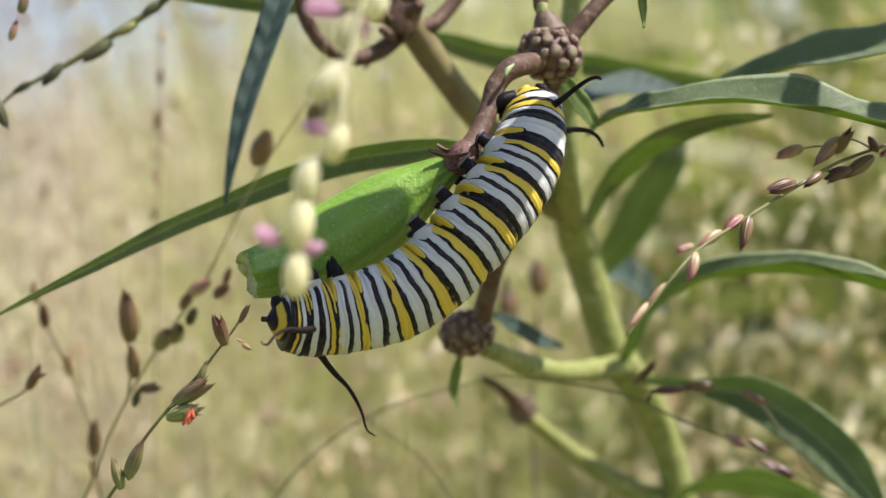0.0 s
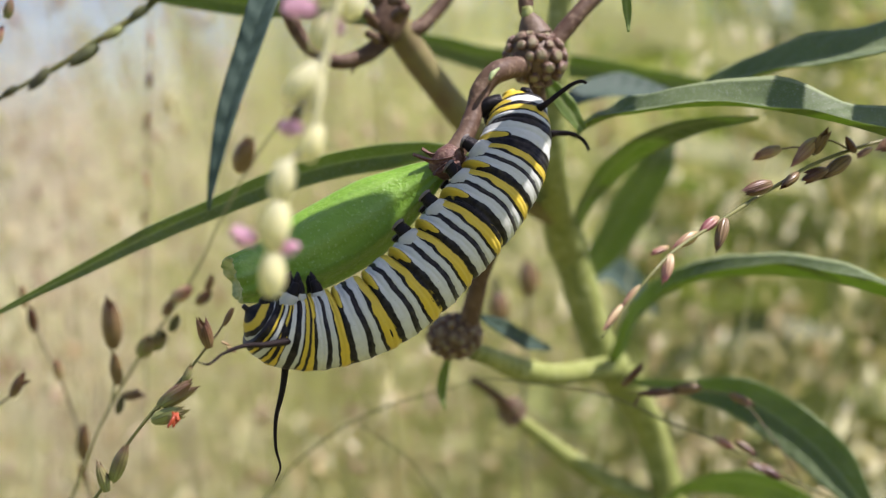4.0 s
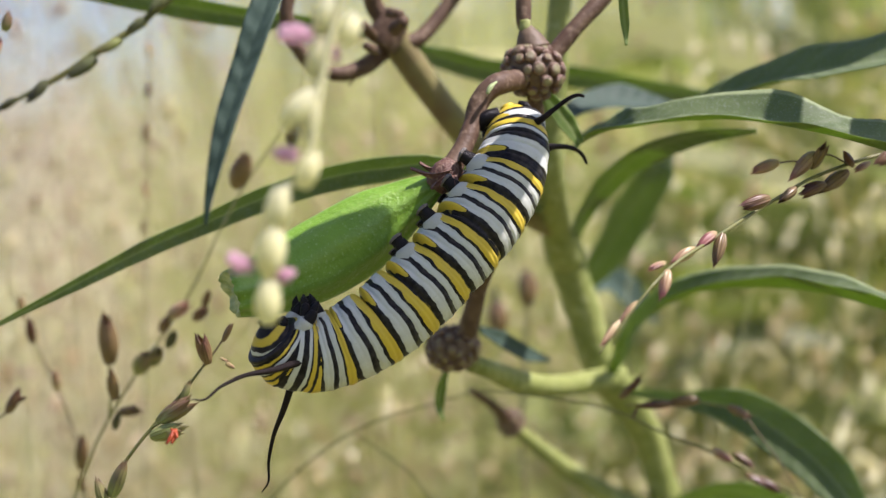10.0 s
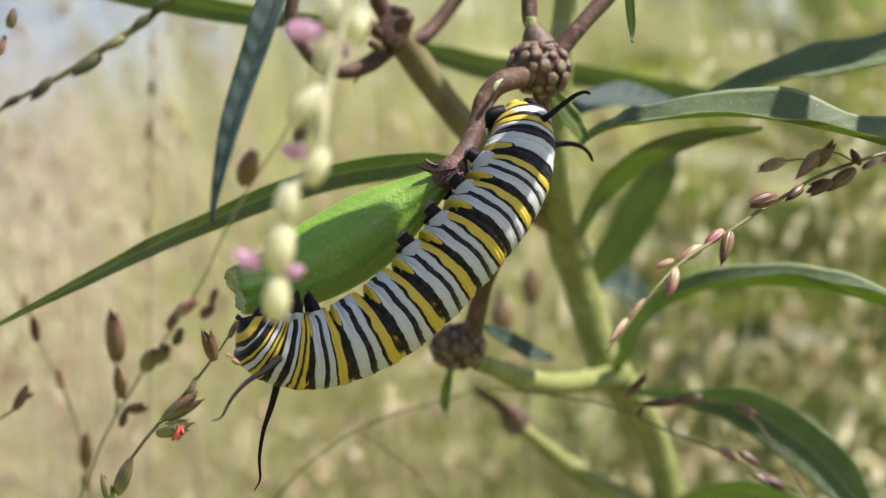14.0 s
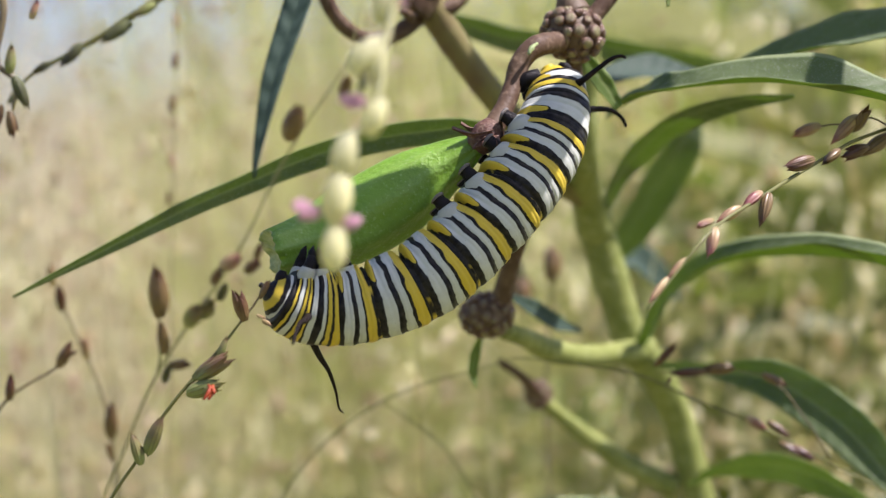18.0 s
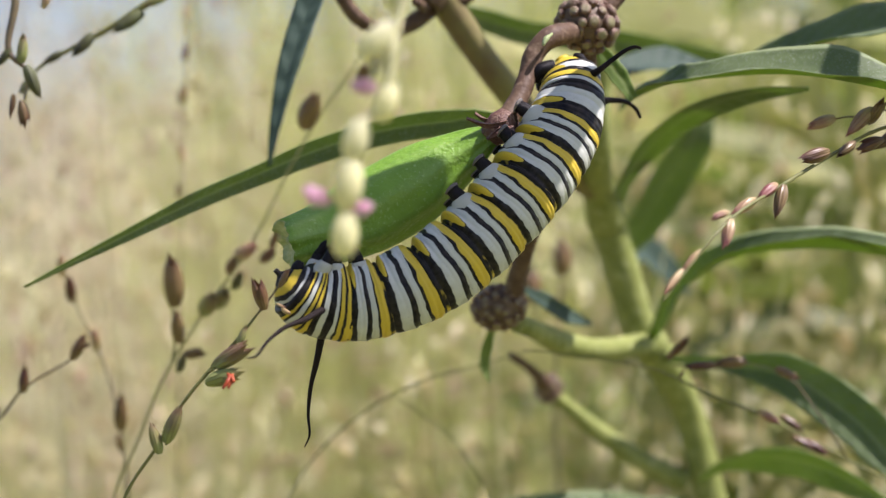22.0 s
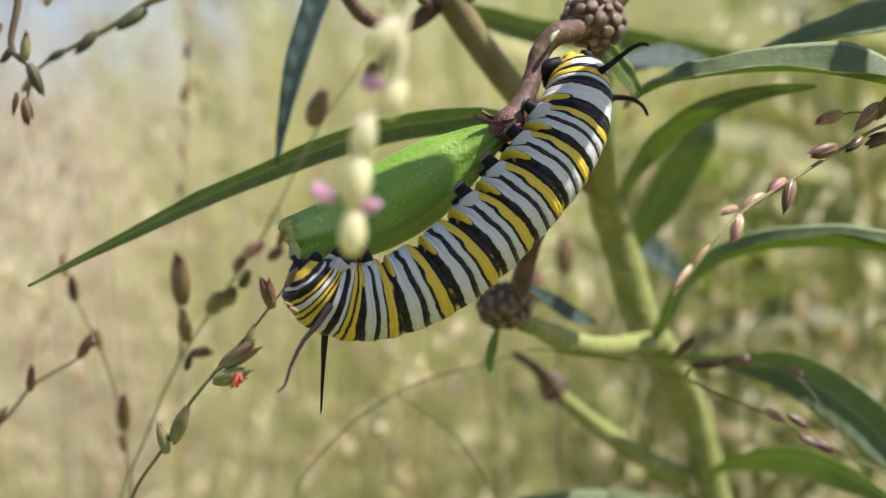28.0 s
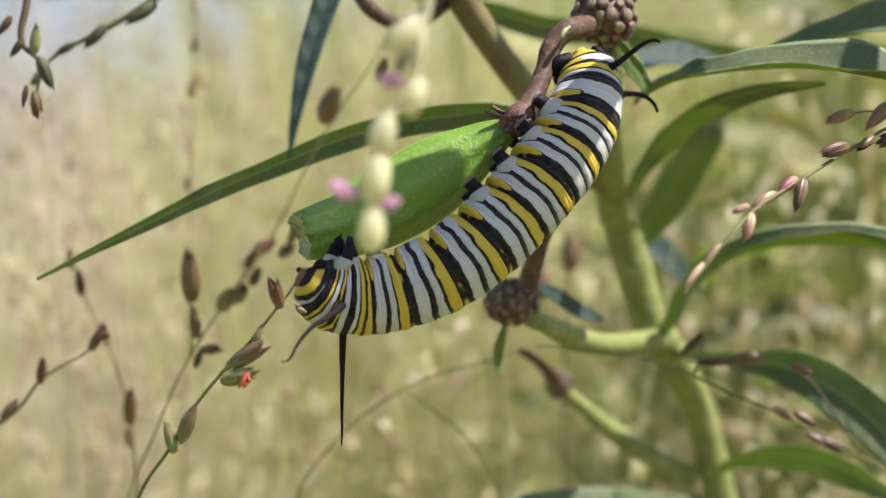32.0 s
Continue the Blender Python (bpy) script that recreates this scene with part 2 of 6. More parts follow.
def stripe_material(name, stops, thin=None, lobe=None, half_yellow=None):
    """Bands across a body ring. thin: the place of a fine black line that fades out towards the belly; lobe: the place of a
    yellow fold low on the flank, its half length and its half height; half_yellow: a band that turns yellow low on the flank."""
    m, n, l, b = shader(name, 0.36)
    b.inputs["Specular IOR Level"].default_value = 0.15
    s, a = attr(n, "along"), attr(n, "across")
    coord = n.new("ShaderNodeTexCoord").outputs["Object"]
    wob, slow, fine = noise_tex(n, l, 0.60, 0.6, coord), noise_tex(n, l, 0.24, 0, coord), noise_tex(n, l, 1.7, 0, coord)
    s2 = s
    for tex, share in ((wob, 0.10), (slow, 0.11), (fine, 0.03)):
        s2 = sums(n, l, "ADD", s2, sums(n, l, "MULTIPLY", sums(n, l, "SUBTRACT", tex, 0.5), share))
    soft = []
    for k, (p, c) in enumerate(stops):
        soft.append((p + (0.010 if k else 0.0), c))
        if k + 1 < len(stops):
            soft.append((stops[k + 1][0] - 0.010, c))
    col = ramp(n, l, s2, soft)
    high = sums(n, l, "ADD", a, sums(n, l, "MULTIPLY", sums(n, l, "SUBTRACT", wob, 0.5), 0.9))
    if half_yellow:
        inside = sums(n, l, "MULTIPLY", sums(n, l, "GREATER_THAN", s2, half_yellow[0]), sums(n, l, "LESS_THAN", s2, half_yellow[1]))
        col = mixed(n, l, sums(n, l, "MULTIPLY", inside, sums(n, l, "LESS_THAN", high, 1.25)), col, YELLOW_C)
    if lobe:
        at, long_, tall = lobe
        u = sums(n, l, "MULTIPLY", sums(n, l, "SUBTRACT", s2, at), 1 / long_)
        v = sums(n, l, "MULTIPLY", sums(n, l, "MAXIMUM", sums(n, l, "SUBTRACT", high, 0.6), 0.0), 1 / tall)
        far = sums(n, l, "ADD", sums(n, l, "MULTIPLY", u, u), sums(n, l, "MULTIPLY", v, v))
        rim = sums(n, l, "MULTIPLY", sums(n, l, "LESS_THAN", far, 1.28), sums(n, l, "GREATER_THAN", high, 0.75))
        col = mixed(n, l, rim, col, BLACK_C)
        col = mixed(n, l, sums(n, l, "LESS_THAN", far, 1.0), col, YELLOW_C)
    if thin:
        width = sums(n, l, "MULTIPLY", sums(n, l, "SUBTRACT", high, 0.70), 0.045)
        width = sums(n, l, "MINIMUM", width, 0.030)
        off = sums(n, l, "ABSOLUTE", sums(n, l, "SUBTRACT", s2, thin))
        col = mixed(n, l, sums(n, l, "LESS_THAN", off, width), col, BLACK_C)
    col = mixed(n, l, ramp(n, l, noise_tex(n, l, 1.2, 3, coord), [(0.35, (0, 0, 0)), (0.75, (0.22, 0.22, 0.22))]), col, mixed(n, l, 0.55, col, (0.20, 0.19, 0.14)))
    col = mixed(n, l, ramp(n, l, noise_tex(n, l, 5.0, 2, coord), [(0.68, (0, 0, 0)), (0.76, (0.5, 0.5, 0.5))]), col, (0.05, 0.05, 0.05))
    l.new(col, b.inputs["Base Color"])
    b.inputs["Subsurface Weight"].default_value = 0.05
    b.inputs["Subsurface Radius"].default_value = (0.0005, 0.0004, 0.0003)
    folds = sums(n, l, "SINE", sums(n, l, "MULTIPLY", s2, 50.0))
    relief(n, l, b, sums(n, l, "ADD", noise_tex(n, l, 1.6, 2, coord), sums(n, l, "MULTIPLY", folds, 0.12)), 0.30, 0.00015)
    return m


K, Wt, Y = BLACK_C, WHITE_C, YELLOW_C
LOBE = (0.862, 0.080, 0.72)
STRIPES = stripe_material("striped_skin", [(0.0, K), (0.020, Y), (0.240, Wt), (0.460, K), (0.600, Wt), (0.835, K)], 0.258, LOBE)
STRIPES_TAIL = stripe_material("striped_skin_tail", [(0.0, Y), (0.60, K), (0.70, Wt), (0.88, K)])
STRIPES_RUMP = stripe_material("striped_skin_rump", [(0.0, K), (0.04, Wt), (0.32, K), (0.52, Y), (0.78, Wt), (0.97, K)], 0.785, None, (0.06, 0.32))
STRIPES_HIND = stripe_material("striped_skin_hind", [(0.0, K), (0.20, Wt), (0.72, K)], None, (0.72, 0.13, 0.80))
STRIPES_THORAX = stripe_material("striped_skin_thorax", [(0.0, Y), (0.15, K), (0.23, Y), (0.38, Wt), (0.53, K), (0.74, Wt), (0.90, K)], 0.385)
STRIPES_CHEST = stripe_material("striped_skin_chest", [(0.0, Y), (0.18, K), (0.28, Y), (0.41, K), (0.50, Wt), (0.70, K), (0.80, Y), (0.90, K)])
STRIPES_HEAD = stripe_material("striped_head", [(0.0, K), (0.08, Wt), (0.19, K), (0.31, Y), (0.44, K), (0.52, Wt), (0.60, K), (0.70, Y), (0.84, K)])

# ---- shapes ----
ROOT = {}


def thing(name, foot, label, category, group=""):
    """A thing's empty at its foot, a point of the plants' frame."""
    ob = tagged(new(name), label, category, group)
    ob.location = BASE @ Vector(foot)
    ROOT[ob] = ob.location.copy()
    return ob


def part(name, bm, material, parent, label="", smooth=True):
    """Links a bmesh in the plants' frame as one mesh under a thing or a part."""
    root = ROOT[parent]
    bm.transform(Matrix.Translation(-root) @ BASE)
    me = bpy.data.meshes.new(name)
    bm.to_mesh(me)
    bm.free()
    for m in material if isinstance(material, (list, tuple)) else [material]:
        me.materials.append(m)
    me.polygons.foreach_set("use_smooth", [smooth] * len(me.polygons))
    ob = new(name, me)
    ob.parent = parent
    ROOT[ob] = root
    return tagged(ob, label)


def piece(name, me, m, parent, label=""):
    """An object on shared mesh data, at a pose m of the plants' frame."""
    ob = new(name, me)
    ob.parent = parent
    ob.matrix_local = Matrix.Translation(-ROOT[parent]) @ BASE @ m
    ROOT[ob] = ROOT[parent]
    return tagged(ob, label)


def spline(pts, count):
    """Points evenly by parameter on a smooth curve through pts."""
    p = [Vector(q) for q in pts]
    p = [p[0] * 2 - p[1]] + p + [p[-1] * 2 - p[-2]]
    out = []
    spans = len(p) - 3
    for k in range(count):
        f = k / (count - 1) * spans
        i = min(int(f), spans - 1)
        t = f - i
        a, b, c, d = p[i:i + 4]
        out.append(0.5 * ((2 * b) + (c - a) * t + (2 * a - 5 * b + 4 * c - d) * t * t + (3 * b - a - 3 * c + d) * t ** 3))
    return out


def along(values, f):
    f = f * (len(values) - 1)
    i = min(int(f), len(values) - 2)
    return values[i] + (values[i + 1] - values[i]) * (f - i)


def tube(pts, radii, count=0, sides=12, bm=None, wave=0.0):
    """A round stalk through pts, tapering by radii, with closed ends."""
    bm = bm or bmesh.new()
    count = count or max(8, len(pts) * 6)
    line = spline(pts, count) if len(pts) > 2 else [Vector(pts[0]).lerp(Vector(pts[1]), k / (count - 1)) for k in range(count)]
    ref, rings = None, []
    for k, c in enumerate(line):
        t = (line[min(k + 1, count - 1)] - line[max(k - 1, 0)]).normalized()
        ref = t.orthogonal() if ref is None else (ref - t * ref.dot(t))
        ref.normalize()
        other = t.cross(ref)
        r = along(radii, k / (count - 1))
        r *= 1 + wave * noise.noise(c * 0.35)
        rings.append([bm.verts.new(c + (ref * math.cos(2 * math.pi * j / sides) + other * math.sin(2 * math.pi * j / sides)) * r) for j in range(sides)])
    for a, b in zip(rings, rings[1:]):
        for j in range(sides):
            bm.faces.new((a[j], a[(j + 1) % sides], b[(j + 1) % sides], b[j]))
    bm.faces.new(rings[0][::-1])
    bm.faces.new(rings[-1])
    return bm


AWAY = Vector((0, 1, 0))


def leaf(parent, pts, widths, tilts, fold=18.0, name="leaf", materials=None, label="", wavy=0.4):
    """A lance-shaped leaf: midrib pts, half widths, and how far the blade tips over from facing the viewer."""
    bm = bmesh.new()
    lu, lv, le = (bm.verts.layers.float.new(k) for k in ("along", "across", "edge"))
    count, half = 40, 7
    line = spline(pts, count)
    cols, dist = [], 0.0
    for k, c in enumerate(line):
        f = k / (count - 1)
        t = (line[min(k + 1, count - 1)] - line[max(k - 1, 0)]).normalized()
        if k:
            dist += (c - line[k - 1]).length
        perp = t.cross(AWAY).normalized()
        depth = perp.cross(t).normalized()
        depth = depth if depth.y > 0 else -depth
        a = radians(along(tilts, f))
        side = perp * math.cos(a) + depth * math.sin(a)
        up = t.cross(side).normalized()
        w = max(along(widths, f), 0.12)
        row = []
        for j in range(-half, half + 1):
            q = j / half
            rise = abs(q) * math.sin(radians(fold)) * w + wavy * w * 0.5 * noise.noise(Vector((dist * 0.12, q * 1.5, len(pts)))) * abs(q)
            p = c + side * (q * w * math.cos(radians(fold))) + up * rise
            thick = 0.10 + 0.22 * (1 - abs(q)) ** 3
            pair = []
            for sgn in (1, -1):
                v = bm.verts.new(p + up * (0.05 if sgn > 0 else -thick))
                v[lu], v[lv], v[le] = dist, q * w, abs(q)
                pair.append(v)
            row.append(pair)
        cols.append(row)
    n = 2 * half
    for a, b in zip(cols, cols[1:]):
        for j in range(n):
            bm.faces.new((a[j][0], b[j][0], b[j + 1][0], a[j + 1][0])).material_index = 0
            bm.faces.new((a[j][1], a[j + 1][1], b[j + 1][1], b[j][1])).material_index = 1
        for j in (0, n):
            f = bm.faces.new((a[j][0], a[j][1], b[j][1], b[j][0]) if j == 0 else (a[j][0], b[j][0], b[j][1], a[j][1]))
            f.material_index = 1
    for row in (cols[0], cols[-1]):
        for j in range(n):
            bm.faces.new((row[j][0], row[j + 1][0], row[j + 1][1], row[j][1])).material_index = 1
    bmesh.ops.recalc_face_normals(bm, faces=bm.faces)
    return part(name, bm, materials or [LEAF_TOP, LEAF_UNDER], parent, label)


def ball_mesh(name, material, squash=1.0):
    bm = bmesh.new()
    bmesh.ops.create_icosphere(bm, subdivisions=2, radius=1.0)
    for v in bm.verts:
        v.co *= 1 + 0.10 * noise.noise(v.co * 1.7)
        v.co.z *= squash
        if v.co.z > 0.75 * squash:
            v.co.z -= 0.22 * squash
    me = bpy.data.meshes.new(name)
    bm.to_mesh(me)
    bm.free()
    me.materials.append(material)
    me.polygons.foreach_set("use_smooth", [True] * len(me.polygons))
    return me


SCAR = ball_mesh("scar", BUMP, 0.95)


def receptacle(parent, centre, size, lean, count, seed):
    """The knobbly head that is left when the flower stalks have dropped."""
    rnd = random.Random(seed)
    bm = bmesh.new()
    bmesh.ops.create_icosphere(bm, subdivisions=3, radius=1.0)
    turn = Euler((0, radians(lean), 0)).to_matrix()
    rad = Vector(size) * 0.83
    for v in bm.verts:
        v.co = turn @ Vector((v.co.x * rad.x, v.co.y * rad.y, v.co.z * rad.z)) + Vector(centre)
    core = part("receptacle", bm, BUMP_CORE, parent, "knobbly brown receptacle with round stalk scars")
    for k in range(count):
        z = 1 - 2 * (k + 0.5) / count
        r = math.sqrt(max(0.0, 1 - z * z))
        g = k * 2.39996 + rnd.uniform(-0.2, 0.2)
        d = Vector((r * math.cos(g), r * math.sin(g), z))
        p = turn @ Vector((d.x * rad.x, d.y * rad.y, d.z * rad.z))
        nrm = (turn @ Vector((d.x / rad.x, d.y / rad.y, d.z / rad.z))).normalized()
        s = rnd.uniform(0.78, 1.12) * sum(size) / 3 * 1.42 / math.sqrt(count)
        m = Matrix.Translation(Vector(centre) + p + nrm * s * 0.25) @ nrm.to_track_quat("Z", "Y").to_matrix().to_4x4() @ Matrix.Diagonal((s, s * rnd.uniform(0.85, 1.1), s, 1))
        piece("scar", SCAR, m, core)
    return core


def spikelet_mesh(name, material, slim=1.0, gape=0.0):
    """A grass spikelet one millimetre long: four boat-shaped, keeled glumes that overlap and end in points."""
    bm = bmesh.new()
    lu, lv = bm.verts.layers.float.new("along"), bm.verts.layers.float.new("across")
    for k, (turn, open_, size) in enumerate(((0, 1.0, 0.92), (175, 1.3, 0.78), (80, 0.5, 1.0), (262, 0.6, 0.90))):
        rows = []
        for i in range(10):
            f = i / 9
            w = 0.170 * slim * (math.sin(math.pi * min(f * 0.9 + 0.08, 1)) ** 0.7) * (1.15 - 0.55 * f)
            if f > 0.75:
                w *= 1 - 0.85 * ((f - 0.75) / 0.25) ** 1.2
            row = []
            for j in range(9):
                a = radians(-110 + 220 * j / 8)
                x = math.cos(a) * w * 0.9 + 0.012 * k + gape * f * f * 0.30 * open_ + (0.035 * f ** 3)
                y = math.sin(a) * w
                keel = 0.022 * math.sin(math.pi * f) if j == 4 else 0
                v = bm.verts.new(Matrix.Rotation(radians(turn), 3, "Z") @ Vector((x + keel, y, f * size)))
                v[lu], v[lv] = f, j / 8
                row.append(v)
            rows.append(row)
        for a, b in zip(rows, rows[1:]):
            for j in range(8):
                bm.faces.new((a[j], a[j + 1], b[j + 1], b[j]))
    me = bpy.data.meshes.new(name)
    bm.to_mesh(me)
    bm.free()
    me.materials.append(material)
    me.polygons.foreach_set("use_smooth", [True] * len(me.polygons))
    return me


SPIKES = {}
for key, mat in (("brown", BROWN), ("green", GREENISH), ("dull", DARKGREEN), ("pink", PINK), ("cream", CREAM)):
    SPIKES[key] = spikelet_mesh("spikelet_" + key, mat)
    SPIKES[key + "_open"] = spikelet_mesh("spikelet_open_" + key, mat, 1.0, 0.4)
    SPIKES[key + "_slim"] = spikelet_mesh("spikelet_slim_" + key, mat, 0.62)
    SPIKES[key + "_fat"] = spikelet_mesh("spikelet_fat_" + key, mat, 1.45, 0.3)


def feather_mesh():
    """A ragged feathery tuft, one millimetre long."""
    bm = bmesh.new()
    bmesh.ops.create_icosphere(bm, subdivisions=4, radius=1.0)
    for v in bm.verts:
        d = v.co.normalized()
        r = 0.22 + 0.30 * max(0.0, noise.noise(d * 5.5)) + 0.05 * noise.noise(d * 14)
        v.co = Vector((d.x * r, d.y * r, 0.5 + 0.5 * d.z * (0.8 + r)))
    me = bpy.data.meshes.new("stigma")
    bm.to_mesh(me)
    bm.free()
    me.materials.append(LILAC)
    return me


STIGMA = feather_mesh()


def spikes(parent, rows, name="spikelet"):
    """Rows of kind, base point, tip point: spikelets under a grass, each on its place."""
    rnd = random.Random(len(rows))
    for kind, a, b in rows:
        a, b = Vector(a), Vector(b)
        q = (b - a).to_track_quat("Z", "Y").to_matrix().to_4x4() @ Matrix.Rotation(rnd.uniform(0, 6.28), 4, "Z")
        s = (b - a).length
        me = STIGMA if kind == "stigma" else SPIKES[kind]
        piece("stigma" if kind == "stigma" else name, me, Matrix.Translation(a) @ q @ Matrix.Diagonal((s, s, s, 1)), parent)


def pedicel(parent, pts, r, material):
    part("pedicel", tube(pts, [r, r * 0.8], 7, 6), material, parent)

# ---- ground and meadow ----
def ground():
    m, n, l, b = shader("meadow_soil", 0.9)
    coord = n.new("ShaderNodeTexCoord").outputs["Object"]
    col = ramp(n, l, noise_tex(n, l, 0.6, 6, coord), [(0.3, (0.17, 0.17, 0.08)), (0.7, (0.27, 0.25, 0.13))])
    col = mixed(n, l, noise_tex(n, l, 14, 4, coord), col, (0.20, 0.20, 0.10))
    l.new(col, b.inputs["Base Color"])
    relief(n, l, b, noise_tex(n, l, 25, 4, coord), 0.8, 0.03)
    bm = bmesh.new()
    ring, rings = 40, []
    for k in range(26):
        r = 0.4 * 1.45 ** k
        rings.append([bm.verts.new((r * math.cos(6.2832 * j / ring), r * math.sin(6.2832 * j / ring), 0.04 * min(1, r / 3) * noise.noise((r * math.cos(6.2832 * j / ring), r * math.sin(6.2832 * j / ring), 0.3)))) for j in range(ring)])
    for a, b2 in zip(rings, rings[1:]):
        for j in range(ring):
            bm.faces.new((a[j], b2[j], b2[(j + 1) % ring], a[(j + 1) % ring]))
    bm.faces.new(rings[0])
    bmesh.ops.recalc_face_normals(bm, faces=bm.faces)
    me = bpy.data.meshes.new("ground")
    bm.to_mesh(me)
    bm.free()
    me.materials.append(m)
    tagged(new("ground", me), "dry meadow ground of straw and soil", "ground", kind="structure")


ground()


def meadow_material(name, stops, glow):
    m, n, l, b = shader(name, 0.6)
    geo = n.new("ShaderNodeNewGeometry")
    col = ramp(n, l, geo.outputs["Random Per Island"], stops)
    patch = ramp(n, l, noise_tex(n, l, 2.2, 2), [(0.42, (0, 0, 0)), (0.62, (1, 1, 1))])
    col = mixed(n, l, patch, mixed(n, l, 0.35, col, (0.60, 0.56, 0.26)), col)
    col = mixed(n, l, noise_tex(n, l, 30, 3), col, mixed(n, l, 0.3, col, (0.10, 0.09, 0.04)))
    l.new(col, b.inputs["Base Color"])
    shine_through(m, n, l, b, glow, 0.42)
    return m


STRAW = meadow_material("meadow_straw", [(0.0, (0.52, 0.53, 0.25)), (0.5, (0.61, 0.59, 0.32)), (0.8, (0.66, 0.58, 0.37)), (1.0, (0.42, 0.48, 0.20))], (0.67, 0.66, 0.37))
TALL_STRAW = meadow_material("meadow_tall_straw", [(0.0, (0.62, 0.58, 0.40)), (0.5, (0.73, 0.66, 0.50)), (0.8, (0.78, 0.65, 0.55)), (1.0, (0.50, 0.52, 0.29))], (0.74, 0.68, 0.48))
GRASS = meadow_material("meadow_grass", [(0.0, (0.17, 0.22, 0.055)), (0.5, (0.39, 0.41, 0.14)), (1.0, (0.58, 0.55, 0.27))], (0.56, 0.58, 0.16))
SEEDS = meadow_material("meadow_seed_heads", [(0.0, (0.60, 0.47, 0.31)), (0.4, (0.70, 0.65, 0.36)), (0.7, (0.44, 0.27, 0.17)), (1.0, (0.78, 0.76, 0.52))], (0.68, 0.55, 0.32))
FIELD = meadow_material("field_grass", [(0.0, (0.28, 0.33, 0.10)), (0.4, (0.47, 0.51, 0.18)), (0.7, (0.60, 0.60, 0.26)), (1.0, (0.70, 0.66, 0.36))], (0.64, 0.67, 0.24))
CULMS = meadow_material("meadow_culms", [(0.0, (0.20, 0.15, 0.08)), (0.5, (0.35, 0.28, 0.13)), (1.0, (0.28, 0.30, 0.10))], (0.3, 0.26, 0.1))
PALE_SEEDS = meadow_material("meadow_pale_seeds", [(0.0, (0.66, 0.62, 0.32)), (0.4, (0.80, 0.76, 0.50)), (0.7, (0.45, 0.46, 0.17)), (1.0, (0.76, 0.56, 0.44))], (0.75, 0.70, 0.36))
DEEP_GREEN = meadow_material("meadow_deep_green", [(0.0, (0.05, 0.09, 0.02)), (0.5, (0.13, 0.18, 0.04)), (1.0, (0.28, 0.32, 0.08))], (0.28, 0.38, 0.05))


ROSY_SEEDS = meadow_material("meadow_rosy_seeds", [(0.0, (0.58, 0.38, 0.30)), (0.4, (0.74, 0.62, 0.50)), (0.7, (0.30, 0.14, 0.10)), (1.0, (0.74, 0.70, 0.54))], (0.60, 0.40, 0.30))
BRIGHT_SEEDS = meadow_material("meadow_bright_seeds", [(0.0, (0.80, 0.76, 0.52)), (0.6, (0.86, 0.82, 0.62)), (1.0, (0.55, 0.58, 0.26))], (0.84, 0.80, 0.52))
# deep shade among the weeds is put into this dark leaf colour
SHADED_GREEN = meadow_material("meadow_shade_dark_leaves", [(0.0, (0.030, 0.055, 0.014)), (0.6, (0.060, 0.095, 0.024)), (1.0, (0.11, 0.15, 0.04))], (0.10, 0.16, 0.02))


def blades(name, material, label, count, seed, near, far, heights, widths, spread, lean=0.25, grow=0.0):
    """A stand of single blades, each bent its own way, joined as one stuff."""
    rnd = np.random.RandomState(seed)
    verts, faces = [], []
    for _ in range(count):
        d = near * (far / near) ** rnd.rand()
        ang = spread(rnd)
        x, y = (d * math.tan(ang), d) if abs(ang) < 1 else (d * math.sin(ang), d * math.cos(ang))
        h = rnd.uniform(*heights) * (1 + grow * d)
        w = rnd.uniform(*widths) * (1 + d * 0.25)
        turn = rnd.uniform(0, 6.28)
        bend = Vector((rnd.normal(0, lean), rnd.normal(0, lean), 0)) * h
        if abs(ang) < 1:
            bend.y = max(bend.y, -0.22 * d)
            bend.x = max(-0.11 * d, min(0.22 * d, bend.x))
        else:
            bend *= min(1.0, 0.4 * d)
        side = Vector((math.cos(turn), math.sin(turn), 0)) * w
        k = len(verts)
        for i, (f, g) in enumerate(((0, 1), (0.4, 0.9), (0.75, 0.6), (1, 0.05))):
            c = Vector((x, y, h * f - 0.02)) + bend * f * f
            verts += [c - side * g, c + side * g]
            if i:
                q = k + 2 * i
                faces.append((q - 2, q - 1, q + 1, q))
    me = bpy.data.meshes.new(name)
    me.from_pydata([tuple(v) for v in verts], [], faces)
    me.materials.append(material)
    tagged(new(name, me), label, "grass", kind="stuff")


